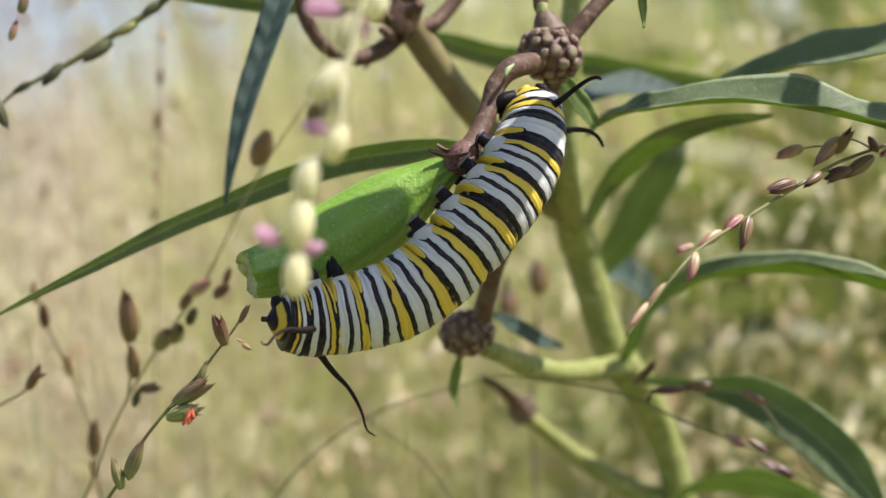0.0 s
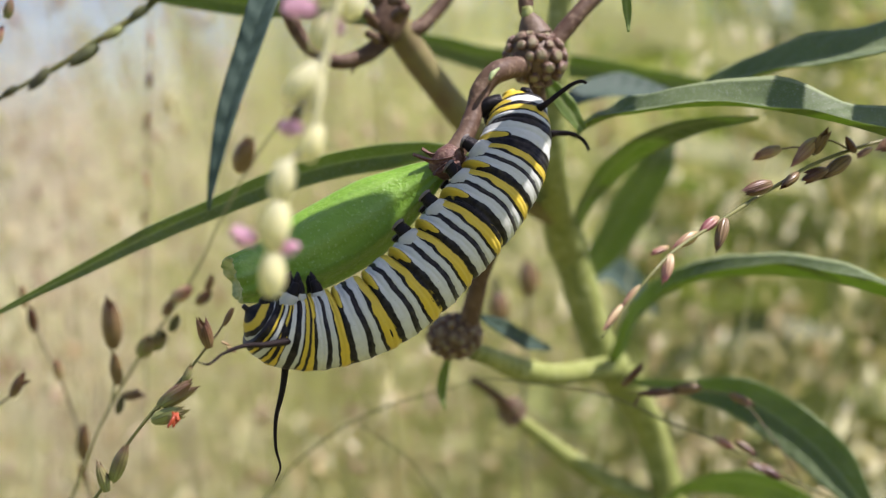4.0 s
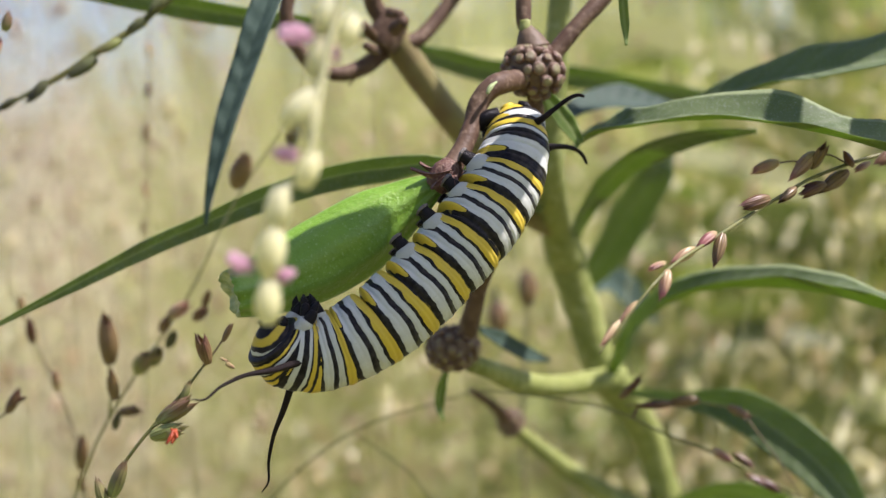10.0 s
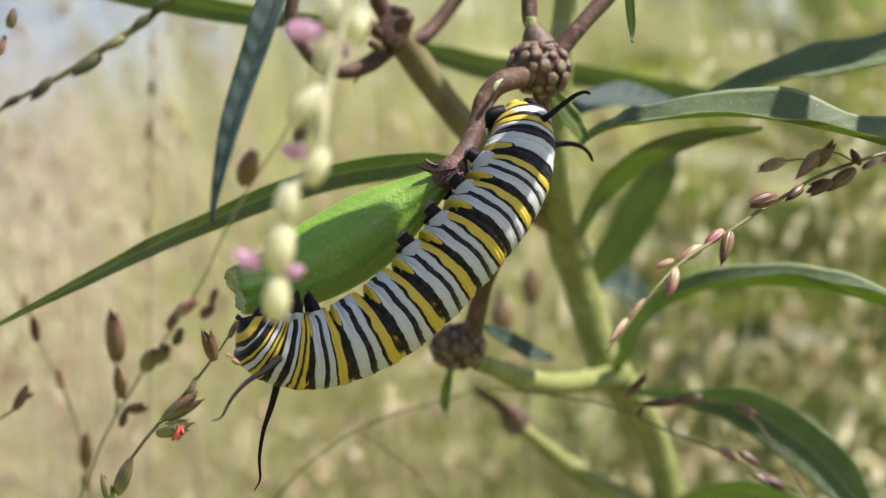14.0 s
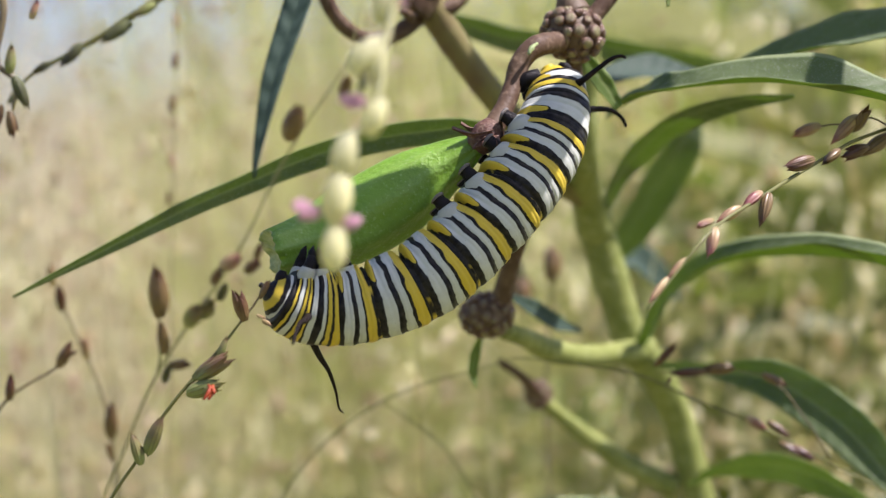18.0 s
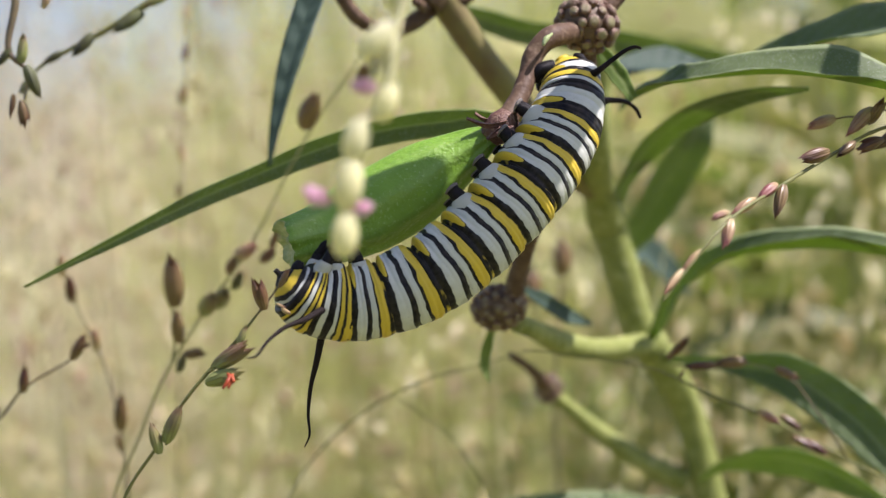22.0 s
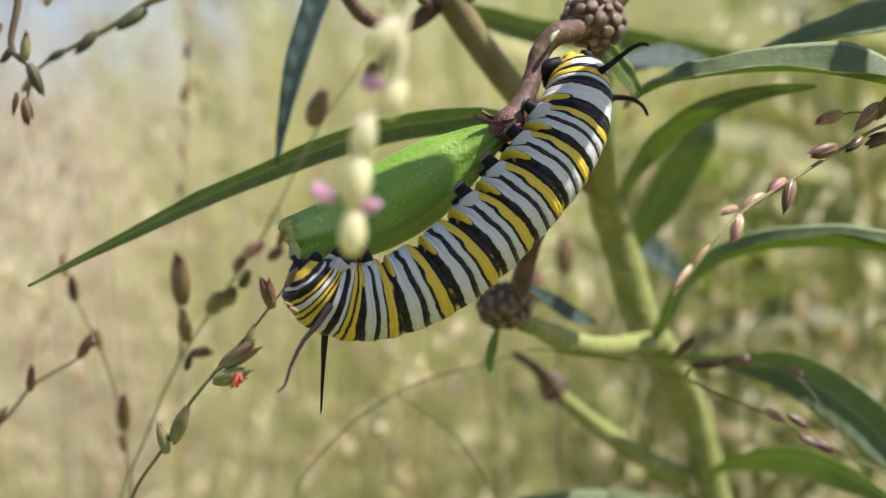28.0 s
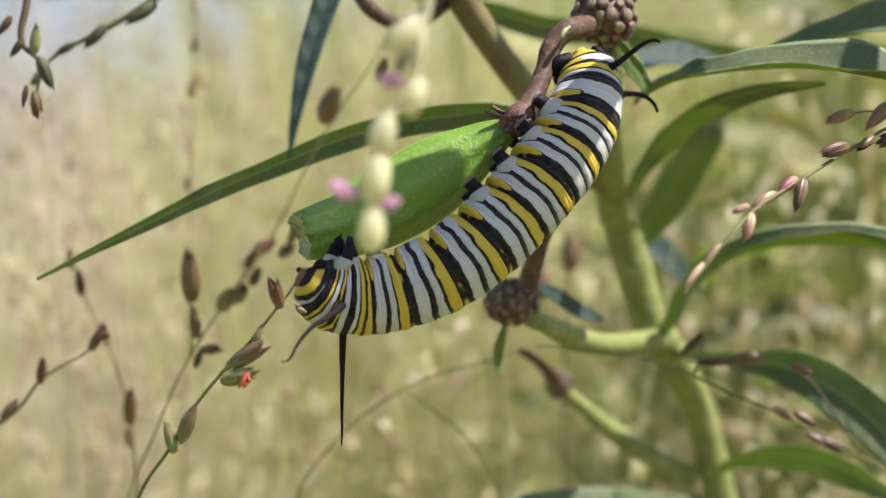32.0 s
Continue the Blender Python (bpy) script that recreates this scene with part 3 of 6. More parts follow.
def seed_heads(name, material, label, count, seed, near, far, heights, size, spread):
    """Loose panicles: small grains strewn along arching twigs."""
    rnd = np.random.RandomState(seed)
    verts, faces = [], []
    for _ in range(count):
        d = near * (far / near) ** rnd.rand()
        ang = spread(rnd)
        top = Vector((d * math.tan(ang), d, rnd.uniform(*heights)))
        lean = Vector((rnd.normal(0, 0.10), rnd.normal(0, 0.10), 0.22))
        for _ in range(rnd.randint(9, 18)):
            c = top - lean * rnd.rand() + Vector(rnd.normal(0, 0.02, 3))
            s = rnd.uniform(*size)
            ax = Vector(rnd.normal(0, 0.5, 3)) + Vector((0, 0, 1))
            ax = ax.normalized() * s
            o = ax.orthogonal().normalized() * s * 0.38
            p = ax.cross(o).normalized() * s * 0.38
            k = len(verts)
            verts += [c - ax, c + o, c + p, c - o, c - p, c + ax]
            for j in range(4):
                faces += [(k, k + 1 + (j + 1) % 4, k + 1 + j), (k + 5, k + 1 + j, k + 1 + (j + 1) % 4)]
    me = bpy.data.meshes.new(name)
    me.from_pydata([tuple(v) for v in verts], [], faces)
    me.materials.append(material)
    tagged(new(name, me), label, "grass", kind="stuff")


def weeds(name, material, label, count, seed, near, far, spread):
    """Leafy stems: lance-shaped leaves that stand off an upright stalk, joined as one stuff."""
    rnd = np.random.RandomState(seed)
    verts, faces = [], []

    def strip(points, widths, side):
        k = len(verts)
        for i, (c, w) in enumerate(zip(points, widths)):
            verts.extend([c - side * w, c + side * w])
            if i:
                q = k + 2 * i
                faces.append((q - 2, q - 1, q + 1, q))

    for _ in range(count):
        d = near * (far / near) ** rnd.rand()
        x = d * math.tan(spread(rnd))
        h = rnd.uniform(0.85, 1.0 + 0.12 * d)
        lean = Vector((max(rnd.normal(0.02, 0.07), -0.02), 0, 0))
        top = Vector((x, d, h)) + lean
        strip([Vector((x, d, 0)), Vector((x, d, h * 0.6)), top], [0.0025, 0.002, 0.001], Vector((1, 0, 0)))
        for k in range(rnd.randint(12, 20)):
            f = rnd.uniform(0.55, 1.0)
            c = Vector((x, d, h * f)) + lean * max(0.0, (f - 0.6) / 0.4)
            a = rnd.uniform(0, 6.28)
            out = Vector((math.cos(a), math.sin(a) * 0.5, rnd.uniform(0.1, 0.9))).normalized()
            size, w = rnd.uniform(0.06, 0.13), rnd.uniform(0.005, 0.012)
            side = out.cross(Vector((rnd.normal(), rnd.normal(), 1.0))).normalized()
            sag = Vector((0, 0, -size * rnd.uniform(0.1, 0.5)))
            strip([c, c + out * size * 0.3, c + out * size * 0.65 + sag * 0.35, c + out * size + sag], [w * 0.15, w, w * 0.8, w * 0.05], side)
    me = bpy.data.meshes.new(name)
    me.from_pydata([tuple(v) for v in verts], [], faces)
    me.materials.append(material)
    tagged(new(name, me), label, "weeds", kind="stuff")


def anywhere(r):
    return r.uniform(-0.36, 0.36)


def to_right(r):
    return max(radians(17) - abs(r.normal(0, 0.092)), -0.02)


def flanks(r):
    return (0.36 + 0.63 * r.rand()) * (1 if r.rand() < 0.5 else -1)


def round_about(r):
    return r.uniform(1.02, 5.26)


def to_left(r):
    return -radians(17) + abs(r.normal(0, 0.16))


def in_the_middle(r):
    return min(max(r.normal(0.04, 0.09), -0.13), 0.28)


def left_of_middle(r):
    return min(max(r.normal(-0.15, 0.05), -0.235), 0.0)


blades("meadow_straw", STRAW, "pale dry straw of the meadow behind the plant", 4500, 1, 2.5, 16.0, (0.15, 0.60), (0.0012, 0.0024), anywhere, 0.4)
blades("field_grass", FIELD, "yellowish green grass of the open meadow", 5000, 31, 1.0, 9.0, (0.25, 0.66), (0.0012, 0.0028), anywhere, 0.5)
blades("meadow_grass", GRASS, "green grass blades of the meadow", 3500, 2, 0.9, 8.0, (0.35, 0.85), (0.0012, 0.0030), to_right, 0.7)
blades("tall_straw", TALL_STRAW, "tall pale grass standing above the horizon", 1700, 8, 2.6, 9.0, (0.80, 1.24), (0.0010, 0.0022), left_of_middle, 0.3, 0.05)
blades("tall_field_grass", FIELD, "tall yellowish green grass standing above the horizon", 3300, 33, 1.6, 8.0, (0.85, 1.45), (0.0012, 0.0026), in_the_middle, 0.3, 0.06)
blades("surrounding_grass", FIELD, "yellowish green meadow grass all around", 15000, 71, 0.5, 9.0, (0.25, 0.72), (0.0012, 0.0028), round_about, 0.45)
blades("surrounding_straw", STRAW, "pale straw of the meadow all around", 8000, 73, 0.7, 14.0, (0.20, 0.60), (0.0012, 0.0026), round_about, 0.45)
blades("flanking_grass", FIELD, "meadow grass to both sides of the milkweed", 7000, 75, 0.6, 7.0, (0.25, 0.66), (0.0012, 0.0028), flanks, 0.45)
blades("yellow_grass", FIELD, "pale yellowing grass among the green weeds", 1300, 41, 0.8, 3.5, (0.55, 1.1), (0.0012, 0.0028), to_right, 0.8, 0.04)
blades("tall_grass", GRASS, "tall yellowish green grass behind the milkweed", 1100, 13, 0.8, 4.0, (0.80, 1.25), (0.0012, 0.0030), to_right, 1.0, 0.05)
blades("tall_green_grass", DEEP_GREEN, "tall green grass behind the milkweed", 420, 3, 0.60, 3.0, (0.75, 1.2), (0.0014, 0.0036), to_right, 0.9)
weeds("leafy_weeds", DEEP_GREEN, "leafy green weeds behind the milkweed", 42, 12, 0.55, 2.2, to_right)
weeds("yellowing_weeds", GRASS, "yellowing leafy weeds behind the milkweed", 50, 21, 0.6, 2.4, to_right)
blades("near_straw", FIELD, "pale thin grass close behind the milkweed", 260, 51, 0.50, 0.95, (0.62, 0.95), (0.0006, 0.0013), anywhere, 0.5)
blades("near_grass_stalks", CULMS, "thin brownish grass stalks behind the milkweed", 60, 11, 0.50, 0.9, (0.80, 1.05), (0.0004, 0.0008), anywhere, 0.4)
seed_heads("meadow_seed_heads", SEEDS, "pinkish straw seed heads of meadow grass", 1500, 5, 1.2, 9.0, (0.62, 1.06), (0.0020, 0.0045), anywhere)
seed_heads("pale_seed_heads", SEEDS, "pale seed heads against the bright field", 700, 6, 1.8, 9.0, (0.85, 1.3), (0.0030, 0.0060), in_the_middle)
seed_heads("near_seed_heads", SEEDS, "blurred pink and cream seed heads behind the milkweed", 300, 7, 0.42, 1.1, (0.70, 1.05), (0.0026, 0.0056), anywhere)
seed_heads("cream_seed_heads", PALE_SEEDS, "cream seed heads low in the meadow", 200, 61, 0.50, 1.3, (0.62, 0.92), (0.0026, 0.0056), anywhere)
seed_heads("right_seed_heads", PALE_SEEDS, "cream and rosy seed heads among the green weeds", 150, 17, 0.42, 1.1, (0.74, 1.02), (0.0030, 0.0060), to_right)

seed_heads("tall_seed_heads", ROSY_SEEDS, "rosy seed heads of tall grass against the sky", 420, 91, 1.2, 5.0, (0.98, 1.34), (0.0030, 0.0065), to_left)
seed_heads("loose_seed_heads", PALE_SEEDS, "loose cream seed heads close behind the milkweed", 95, 93, 0.36, 0.62, (0.88, 1.04), (0.0016, 0.0032), anywhere)
seed_heads("loose_rosy_heads", ROSY_SEEDS, "loose rosy seed heads close behind the milkweed", 50, 95, 0.36, 0.70, (0.86, 1.02), (0.0016, 0.0034), to_left)
seed_heads("bright_seed_heads", BRIGHT_SEEDS, "sunlit cream seed heads among the green weeds", 105, 97, 0.40, 0.85, (0.88, 1.06), (0.0028, 0.0054), to_right)
# weeds added as dark patches, their shade painted by the leaf colour
weeds("shaded_weeds", SHADED_GREEN, "leafy weeds coloured dark green to stand for deep shade", 10, 99, 0.50, 1.3, to_right)

blades("close_stalks", CULMS, "thin olive stalks close behind the milkweed", 46, 103, 0.31, 0.55, (0.88, 1.10), (0.0003, 0.0006), anywhere, 0.3)
blades("close_straw", STRAW, "pale bent straws close behind the milkweed", 60, 105, 0.34, 0.60, (0.86, 1.08), (0.0004, 0.0010), anywhere, 0.45)

seed_heads("field_seed_heads", BRIGHT_SEEDS, "cream seed heads over the open meadow", 150, 111, 0.55, 1.6, (0.76, 1.10), (0.0028, 0.0060), to_left)
blades("flanking_tall_grass", FIELD, "tall yellowish green grass to both sides", 3000, 121, 1.5, 8.0, (0.80, 1.30), (0.0012, 0.0026), flanks, 0.3, 0.04)
seed_heads("surrounding_seed_heads", SEEDS, "straw seed heads over the meadow to both sides", 700, 123, 1.6, 7.0, (0.60, 1.10), (0.0022, 0.0050), flanks)

# ---- the milkweed ----
FOOT = (72.0, 135.0, -(BASE @ Vector((0, 0, 0))).z * 1000 + 20)
plant = thing("milkweed_plant", FOOT, "green milkweed with narrow leaves, purple stalks and a green pod", "plant")
part("stem", tube([FOOT, (66.0, 126.0, -640.0), (62.0, 114.0, -380.0), (58.0, 104.0, -220.0), (54.0, 99.0, -144.0), (48.6, 96.0, -96.0), (44.0, 93.6, -66.0), (41.0, 92.2, -53.0), (38.6, 91.2, -44.1), (35.4, 89.3, -33.3), (31.0, 83.6, -25.6), (26.9, 77.9, -20.5)], [3.3, 3.3, 3.2, 3.1, 3.0, 2.9, 2.75, 2.65, 2.6, 2.65, 2.8, 3.05], 110, 16, None, 0.08), STEM_GREEN, plant)
part("stem", tube([(27.3, 77.9, -21.1), (25.1, 76.0, -17.6), (22.4, 74.1, -9.4), (20.1, 72.2, -2.6), (19.3, 71.2, -0.4)], [3.18, 2.82, 2.80, 2.87, 3.23], 40, 16, None, 0.08), STEM_GREEN, plant)
part("stem", tube([(19.5, 71.2, -1.0), (17.5, 64.6, 4.0), (15.8, 51.3, 9.2), (15.7, 47.5, 17.9), (16.2, 45.6, 27.5), (16.7, 45.6, 33.9), (17.4, 45.6, 45.2), (17.7, 43.7, 69.6), (18.1, 41.8, 96.7)], [3.23, 2.45, 2.19, 1.95, 1.79, 1.62, 1.38, 1.22, 0.73], 80, 16, None, 0.06), STEM_GREEN, plant)
# side stems
part("side_stem", tube([(16.2, 62.7, 3.5), (12.3, 57.0, 6.4), (3.8, 49.4, 16.3), (-1.5, 44.7, 22.5), (-7.4, 40.9, 30.7)], [1.44, 1.86, 2.03, 2.00, 2.28], 50, 14, None, 0.06), STEM_MIXED, plant)
part("side_stem", tube([(-7.4, 40.9, 30.5), (-8.6, 39.9, 32.7), (-10.1, 38.0, 36.7), (-11.9, 28.5, 55.3)], [2.10, 1.32, 1.25, 1.0], 30, 12), STEM_PURPLE, plant)
part("side_stem", tube([(-7.4, 40.9, 29.3), (-3.9, 41.8, 29.4), (-0.7, 43.7, 32.8), (2.5, 45.6, 37.9)], [1.40, 1.17, 1.01, 0.94], 24, 12), STEM_PURPLE, plant)
part("side_stem", tube([(-6.7, 43.7, 29.2), (-2.6, 45.6, 30.7), (1.3, 47.5, 35.4), (3.8, 49.4, 39.4)], [0.94, 0.86, 0.78, 0.78], 24, 12), STEM_PURPLE, plant)
part("hooked_stalk", tube([(-8.2, 39.9, 27.6), (-11.2, 38.0, 25.2), (-14.6, 36.1, 24.2), (-17.8, 34.2, 25.5), (-20.0, 33.2, 28.3), (-21.0, 32.3, 31.6), (-20.4, 32.3, 35.4)], [1.32, 1.17, 1.01, 1.01, 1.01, 1.01, 1.01], 50, 12, None, 0.1), STEM_PURPLE, plant)
bm = tube([(-8.7, 38.0, 28.3), (-7.3, 38.0, 30.5), (-6.2, 38.0, 32.2)], [2.65, 2.34, 1.71], 16, 14, None, 0.3)
part("knot", bm, STEM_PURPLE, plant, "swollen reddish-brown knot where stalks fork")
for a, b, r in (((-6.4, 34.2, 30.1), (-5.1, 30.4, 30.7), 13), ((-9.3, 34.2, 29.0), (-10.5, 30.4, 30.2), 10), ((-8.9, 34.2, 27.0), (-10.1, 30.4, 27.3), 9), ((-7.2, 34.2, 32.3), (-5.5, 32.3, 31.8), 10)):
    part("stub", tube([a, b], [r * 0.078, r * 0.06], 6, 9), STEM_PURPLE, plant)
part("bract", tube([(-10.1, 38.0, 25.9), (-11.6, 38.0, 24.4), (-12.9, 38.0, 22.8)], [0.5, 0.35, 0.1], 8, 6), SEPAL, plant)

leaf(plant, [(23.8, 117.8, -10.4), (29.8, 125.4, -6.4), (36.0, 133.0, -8.2), (43.0, 140.6, -14.6)], [0.6, 3.21, 3.75, 0.4], [35, 35, 35], 12, "leaf", [BLADE, LEAF_UNDER])
# upper leaves above the view, added to shade the leaves, pod and caterpillar below
leaf(plant, [(17.4, 45.6, 45.2), (29.5, 28.3, 55.3), (50.6, 18.8, 59.8), (73.2, 9.3, 60.1), (93.6, -0.2, 54.7)], [0.6, 3.4, 4.6, 3.6, 0.3], [66, 66, 66], 20)
leaf(plant, [(17.4, 45.6, 44.4), (24.4, 37.8, 61.6), (44.1, 43.5, 78.1), (74.4, 47.3, 86.0)], [0.6, 3.4, 4.6, 0.3], [66, 66, 66], 20)
leaf(plant, [(18.1, 41.8, 95.9), (50.0, 30.0, 88.0), (74.0, 12.0, 71.0), (78.2, 2.0, 67.0), (79.5, -8.0, 64.0), (80.0, -18.0, 59.0)], [0.6, 2.2, 3.6, 4.2, 3.6, 0.3], [0, 0, 0], 8)
leaf(plant, [(17.9, 42.0, 88.0), (40.0, 36.0, 88.0), (62.0, 26.0, 83.0), (78.0, 20.0, 77.5), (94.0, 14.0, 71.0)], [0.6, 3.0, 4.4, 4.4, 0.4], [80, 80, 80], 12)
leaf(plant, [(17.9, 42.8, 82.8), (46.0, 26.0, 82.0), (64.0, 14.0, 72.0), (68.0, 4.0, 69.2), (69.5, -6.0, 66.0), (70.0, -14.0, 62.0)], [0.6, 1.8, 2.6, 2.8, 2.4, 0.3], [0, 0, 0], 8)
leaf(plant, [(17.6, 43.7, 66.0), (32.0, 28.0, 62.0), (41.0, 9.0, 52.0), (36.0, 2.0, 50.5), (32.5, -4.0, 52.6), (29.5, -13.0, 54.4), (23.0, -15.2, 57.8), (16.0, -15.0, 61.7), (8.0, -13.0, 65.5)], [0.6, 2.2, 2.6, 2.0, 2.0, 5.4, 6.8, 5.8, 0.3], [60, 75, 90, 90, 90, 90], 6)
part("stalk", tube([(10.5, 12.0, 25.9), (10.2, 12.0, 27.1), (10.1, 12.2, 28.1)], [0.76, 0.65, 0.76], 10, 12, None, 0.2), STEM_GREEN, plant)
for k in range(11):
    g = k * 0.571
    piece("scar", SCAR, Matrix.Translation(Vector((10.8, 11.8, 24.1)) + Vector((1.9 * math.cos(g), 1.9 * math.sin(g), 0.25 * (k % 2)))) @ Matrix.Diagonal((0.72, 0.72, 0.62, 1)), plant)
# the pod's stalk and the upper receptacle
part("pod_stalk", tube([(9.7, 10.4, 20.9), (6.3, 6.6, 19.7), (4.4, 5.7, 17.6), (3.6, 4.7, 15.0), (2.5, 2.8, 12.1), (1.0, 0.9, 9.5), (-0.1, 0.0, 8.1)], [1.34, 1.34, 1.20, 1.13, 1.11, 1.30, 1.36], 50, 14, None, 0.08), STEM_PURPLE, plant)
for a, b, c, w in (((0.9, -1.2, 8.9), (-1.3, -2.6, 8.7), (-3.6, -3.2, 9.3), 0.55), ((0.3, -1.4, 8.3), (-0.6, -2.8, 7.7), (-1.2, -3.0, 7.0), 0.5), ((1.3, -1.6, 8.6), (1.5, -2.9, 7.6), (1.2, -3.2, 6.6), 0.45), ((-0.3, 0.8, 9.3), (-1.6, 0.2, 9.6), (-2.6, -0.2, 10.1), 0.4)):
    leaf(plant, [a, b, c], [w, w * 0.7, 0.05], [20, 40, 60], 20, "sepal", [SEPAL, SEPAL], "", 1.6)
part("calyx", tube([(1.3, 1.1, 9.9), (0.5, 0.7, 8.9), (-0.4, 0.6, 7.9), (-0.9, 0.7, 7.3)], [1.30, 1.62, 1.60, 1.1], 16, 16, None, 0.3), SEPAL, plant, "reddish brown withered calyx at the pod's foot")
receptacle(plant, (11.1, 12.2, 22.0), (4.15, 3.7, 3.6), 20, 50, 2)
part("stalk", tube([(11.1, 12.2, 24.6), (10.6, 12.2, 26.2), (10.2, 12.3, 27.5)], [2.06, 1.31, 0.62], 14, 12, None, 0.5), BUMP_CORE, plant)
part("stalk", tube([(10.2, 12.3, 27.0), (10.0, 12.5, 28.3), (10.0, 13.3, 32.7)], [0.62, 0.96, 1.03], 16, 12), STEM_PURPLE, plant)
part("stalk", tube([(12.9, 13.3, 23.0), (14.4, 14.2, 25.1), (16.9, 15.2, 28.1), (20.2, 17.1, 31.8), (23.3, 19.0, 35.8)], [1.18, 1.11, 1.04, 1.11, 1.18], 26, 12, None, 0.05), STEM_PURPLE, plant)
leaf(plant, [(12.3, 14.2, 20.3), (13.7, 15.2, 18.3), (15.4, 15.6, 16.1), (17.3, 16.2, 13.3)], [0.5, 1.05, 1.26, 0.63], [10, 15, 20], 10, "small_leaf", [LEAF_UNDER, LEAF_UNDER], "small pale green leaf below the receptacle")
leaf(plant, [(20.7, 0.0, 33.2), (20.9, 0.9, 28.8), (21.2, 1.9, 26.3), (21.4, 1.9, 23.9)], [0.5, 0.58, 0.58, 0.13], [10, 20, 30], 14, "small_leaf", [LEAF_UNDER, LEAF_UNDER])
part("chewed_patch", tube([(6.4, 4.6, 19.9), (5.7, 3.4, 19.2), (5.3, 3.0, 18.4)], [0.19, 0.39, 0.19], 12, 10, None, 0.5), FLESH, plant, "gnawed green patch on the stalk")
# lower receptacle on its long purple stalk
part("stalk", tube([(11.4, 13.3, 19.2), (11.9, 19.0, 12.9), (9.5, 22.8, 6.6), (7.1, 26.6, 0.8), (5.0, 30.4, -4.8), (3.2, 34.2, -11.8)], [1.00, 1.00, 1.00, 1.12, 1.14, 1.46], 50, 12, None, 0.06), STEM_PURPLE, plant)
receptacle(plant, (1.5, 35.2, -13.3), (4.14, 3.83, 3.37), -8, 72, 7)
leaf(plant, [(0.5, 36.1, -16.5), (-0.1, 37.1, -18.9), (-0.4, 38.0, -21.4), (0.2, 38.0, -23.7)], [0.4, 0.78, 0.70, 0.08], [20, 30, 20], 14, "small_leaf", [LEAF_UNDER, LEAF_UNDER], "small hanging pale green leaf")
leaf(plant, [(5.3, 45.6, -11.2), (8.7, 51.3, -13.1), (12.3, 57.0, -15.3), (16.5, 62.7, -16.8)], [0.5, 1.38, 1.38, 0.32], [35, 35, 35], 12, "leaf", [BLADE, LEAF_UNDER])
part("side_stem", tube([(4.0, 38.0, -15.5), (6.7, 41.8, -16.7), (11.5, 49.4, -19.1), (17.0, 57.0, -20.2), (23.5, 68.4, -20.4), (26.5, 76.0, -20.6)], [1.25, 1.32, 1.70, 1.60, 1.75, 2.00], 40, 14, None, 0.08), STEM_GREEN, plant)
part("side_stem", tube([(4.6, 72.2, -22.3), (7.8, 76.0, -24.6), (11.3, 83.6, -28.4)], [0.64, 0.73, 1.27], 16, 10), STEM_PURPLE, plant)
receptacle(plant, (11.3, 83.6, -28.4), (2.43, 2.24, 2.62), 0, 26, 9)
part("side_stem", tube([(11.8, 83.6, -29.4), (15.7, 86.4, -32.5), (21.0, 88.4, -36.8), (27.9, 90.2, -41.3), (35.2, 91.2, -44.6)], [1.09, 1.22, 1.62, 1.72, 1.92], 30, 12, None, 0.06), STEM_GREEN, plant)

# leaves
leaf(plant, [(18.3, 41.8, 14.2), (19.3, 30.4, 15.1), (22.9, 15.2, 15.7), (34.3, 8.5, 16.1), (44.1, 3.8, 14.2), (53.0, 0.0, 11.2), (64.7, -3.8, 6.4)], [0.6, 1.45, 2.95, 3.95, 4.40, 4.10, 0.19], [68, 66, 64, 62, 62, 62], 24, wavy=0.8)
leaf(plant, [(33.7, 41.8, 19.9), (38.8, 34.2, 21.5), (47.1, 26.6, 23.0), (56.5, 20.9, 24.4), (71.3, 15.2, 26.0)], [0.5, 2.84, 5.24, 5.57, 1.68], [60, 60, 62, 62], 19)
leaf(plant, [(19.6, 72.2, -1.9), (20.7, 64.6, 3.1), (23.1, 53.2, 8.8), (27.4, 41.8, 13.2), (33.6, 30.4, 15.4), (40.4, 22.8, 15.5)], [0.8, 1.40, 2.70, 2.92, 2.03, 0.30], [-50, -45, -50, -60, -62], 12)
leaf(plant, [(23.5, 114.0, -10.3), (28.5, 106.4, -1.9), (32.6, 100.7, 6.1), (36.6, 95.0, 13.7), (39.5, 95.0, 19.6)], [0.5, 3.42, 4.43, 3.90, 0.58], [-20, -30, -30], 14)
leaf(plant, [(26.5, 76.0, -20.4), (27.9, 68.4, -16.2), (30.1, 60.8, -11.1), (35.3, 49.4, -6.3), (42.5, 38.0, -4.8), (49.7, 28.5, -5.2), (56.5, 20.9, -7.3), (65.6, 15.2, -11.2)], [0.8, 1.23, 2.03, 2.92, 3.43, 3.44, 3.00, 0.36], [-30, 40, 72, 76, 76, 74], 32)
leaf(plant, [(28.7, 79.8, -23.0), (36.4, 62.7, -22.7), (43.7, 53.2, -23.4), (50.4, 47.5, -27.5), (55.6, 43.7, -32.7), (61.0, 39.9, -40.8)], [0.6, 1.01, 3.16, 3.68, 3.38, 0.31], [30, 0, -8, -10], 14)
leaf(plant, [(36.3, 85.5, -43.7), (39.2, 76.0, -39.9), (44.4, 66.5, -37.4), (51.2, 57.0, -37.9), (60.2, 49.4, -42.5)], [0.6, 2.45, 3.77, 3.55, 0.32], [-40, -46, -48], 14)
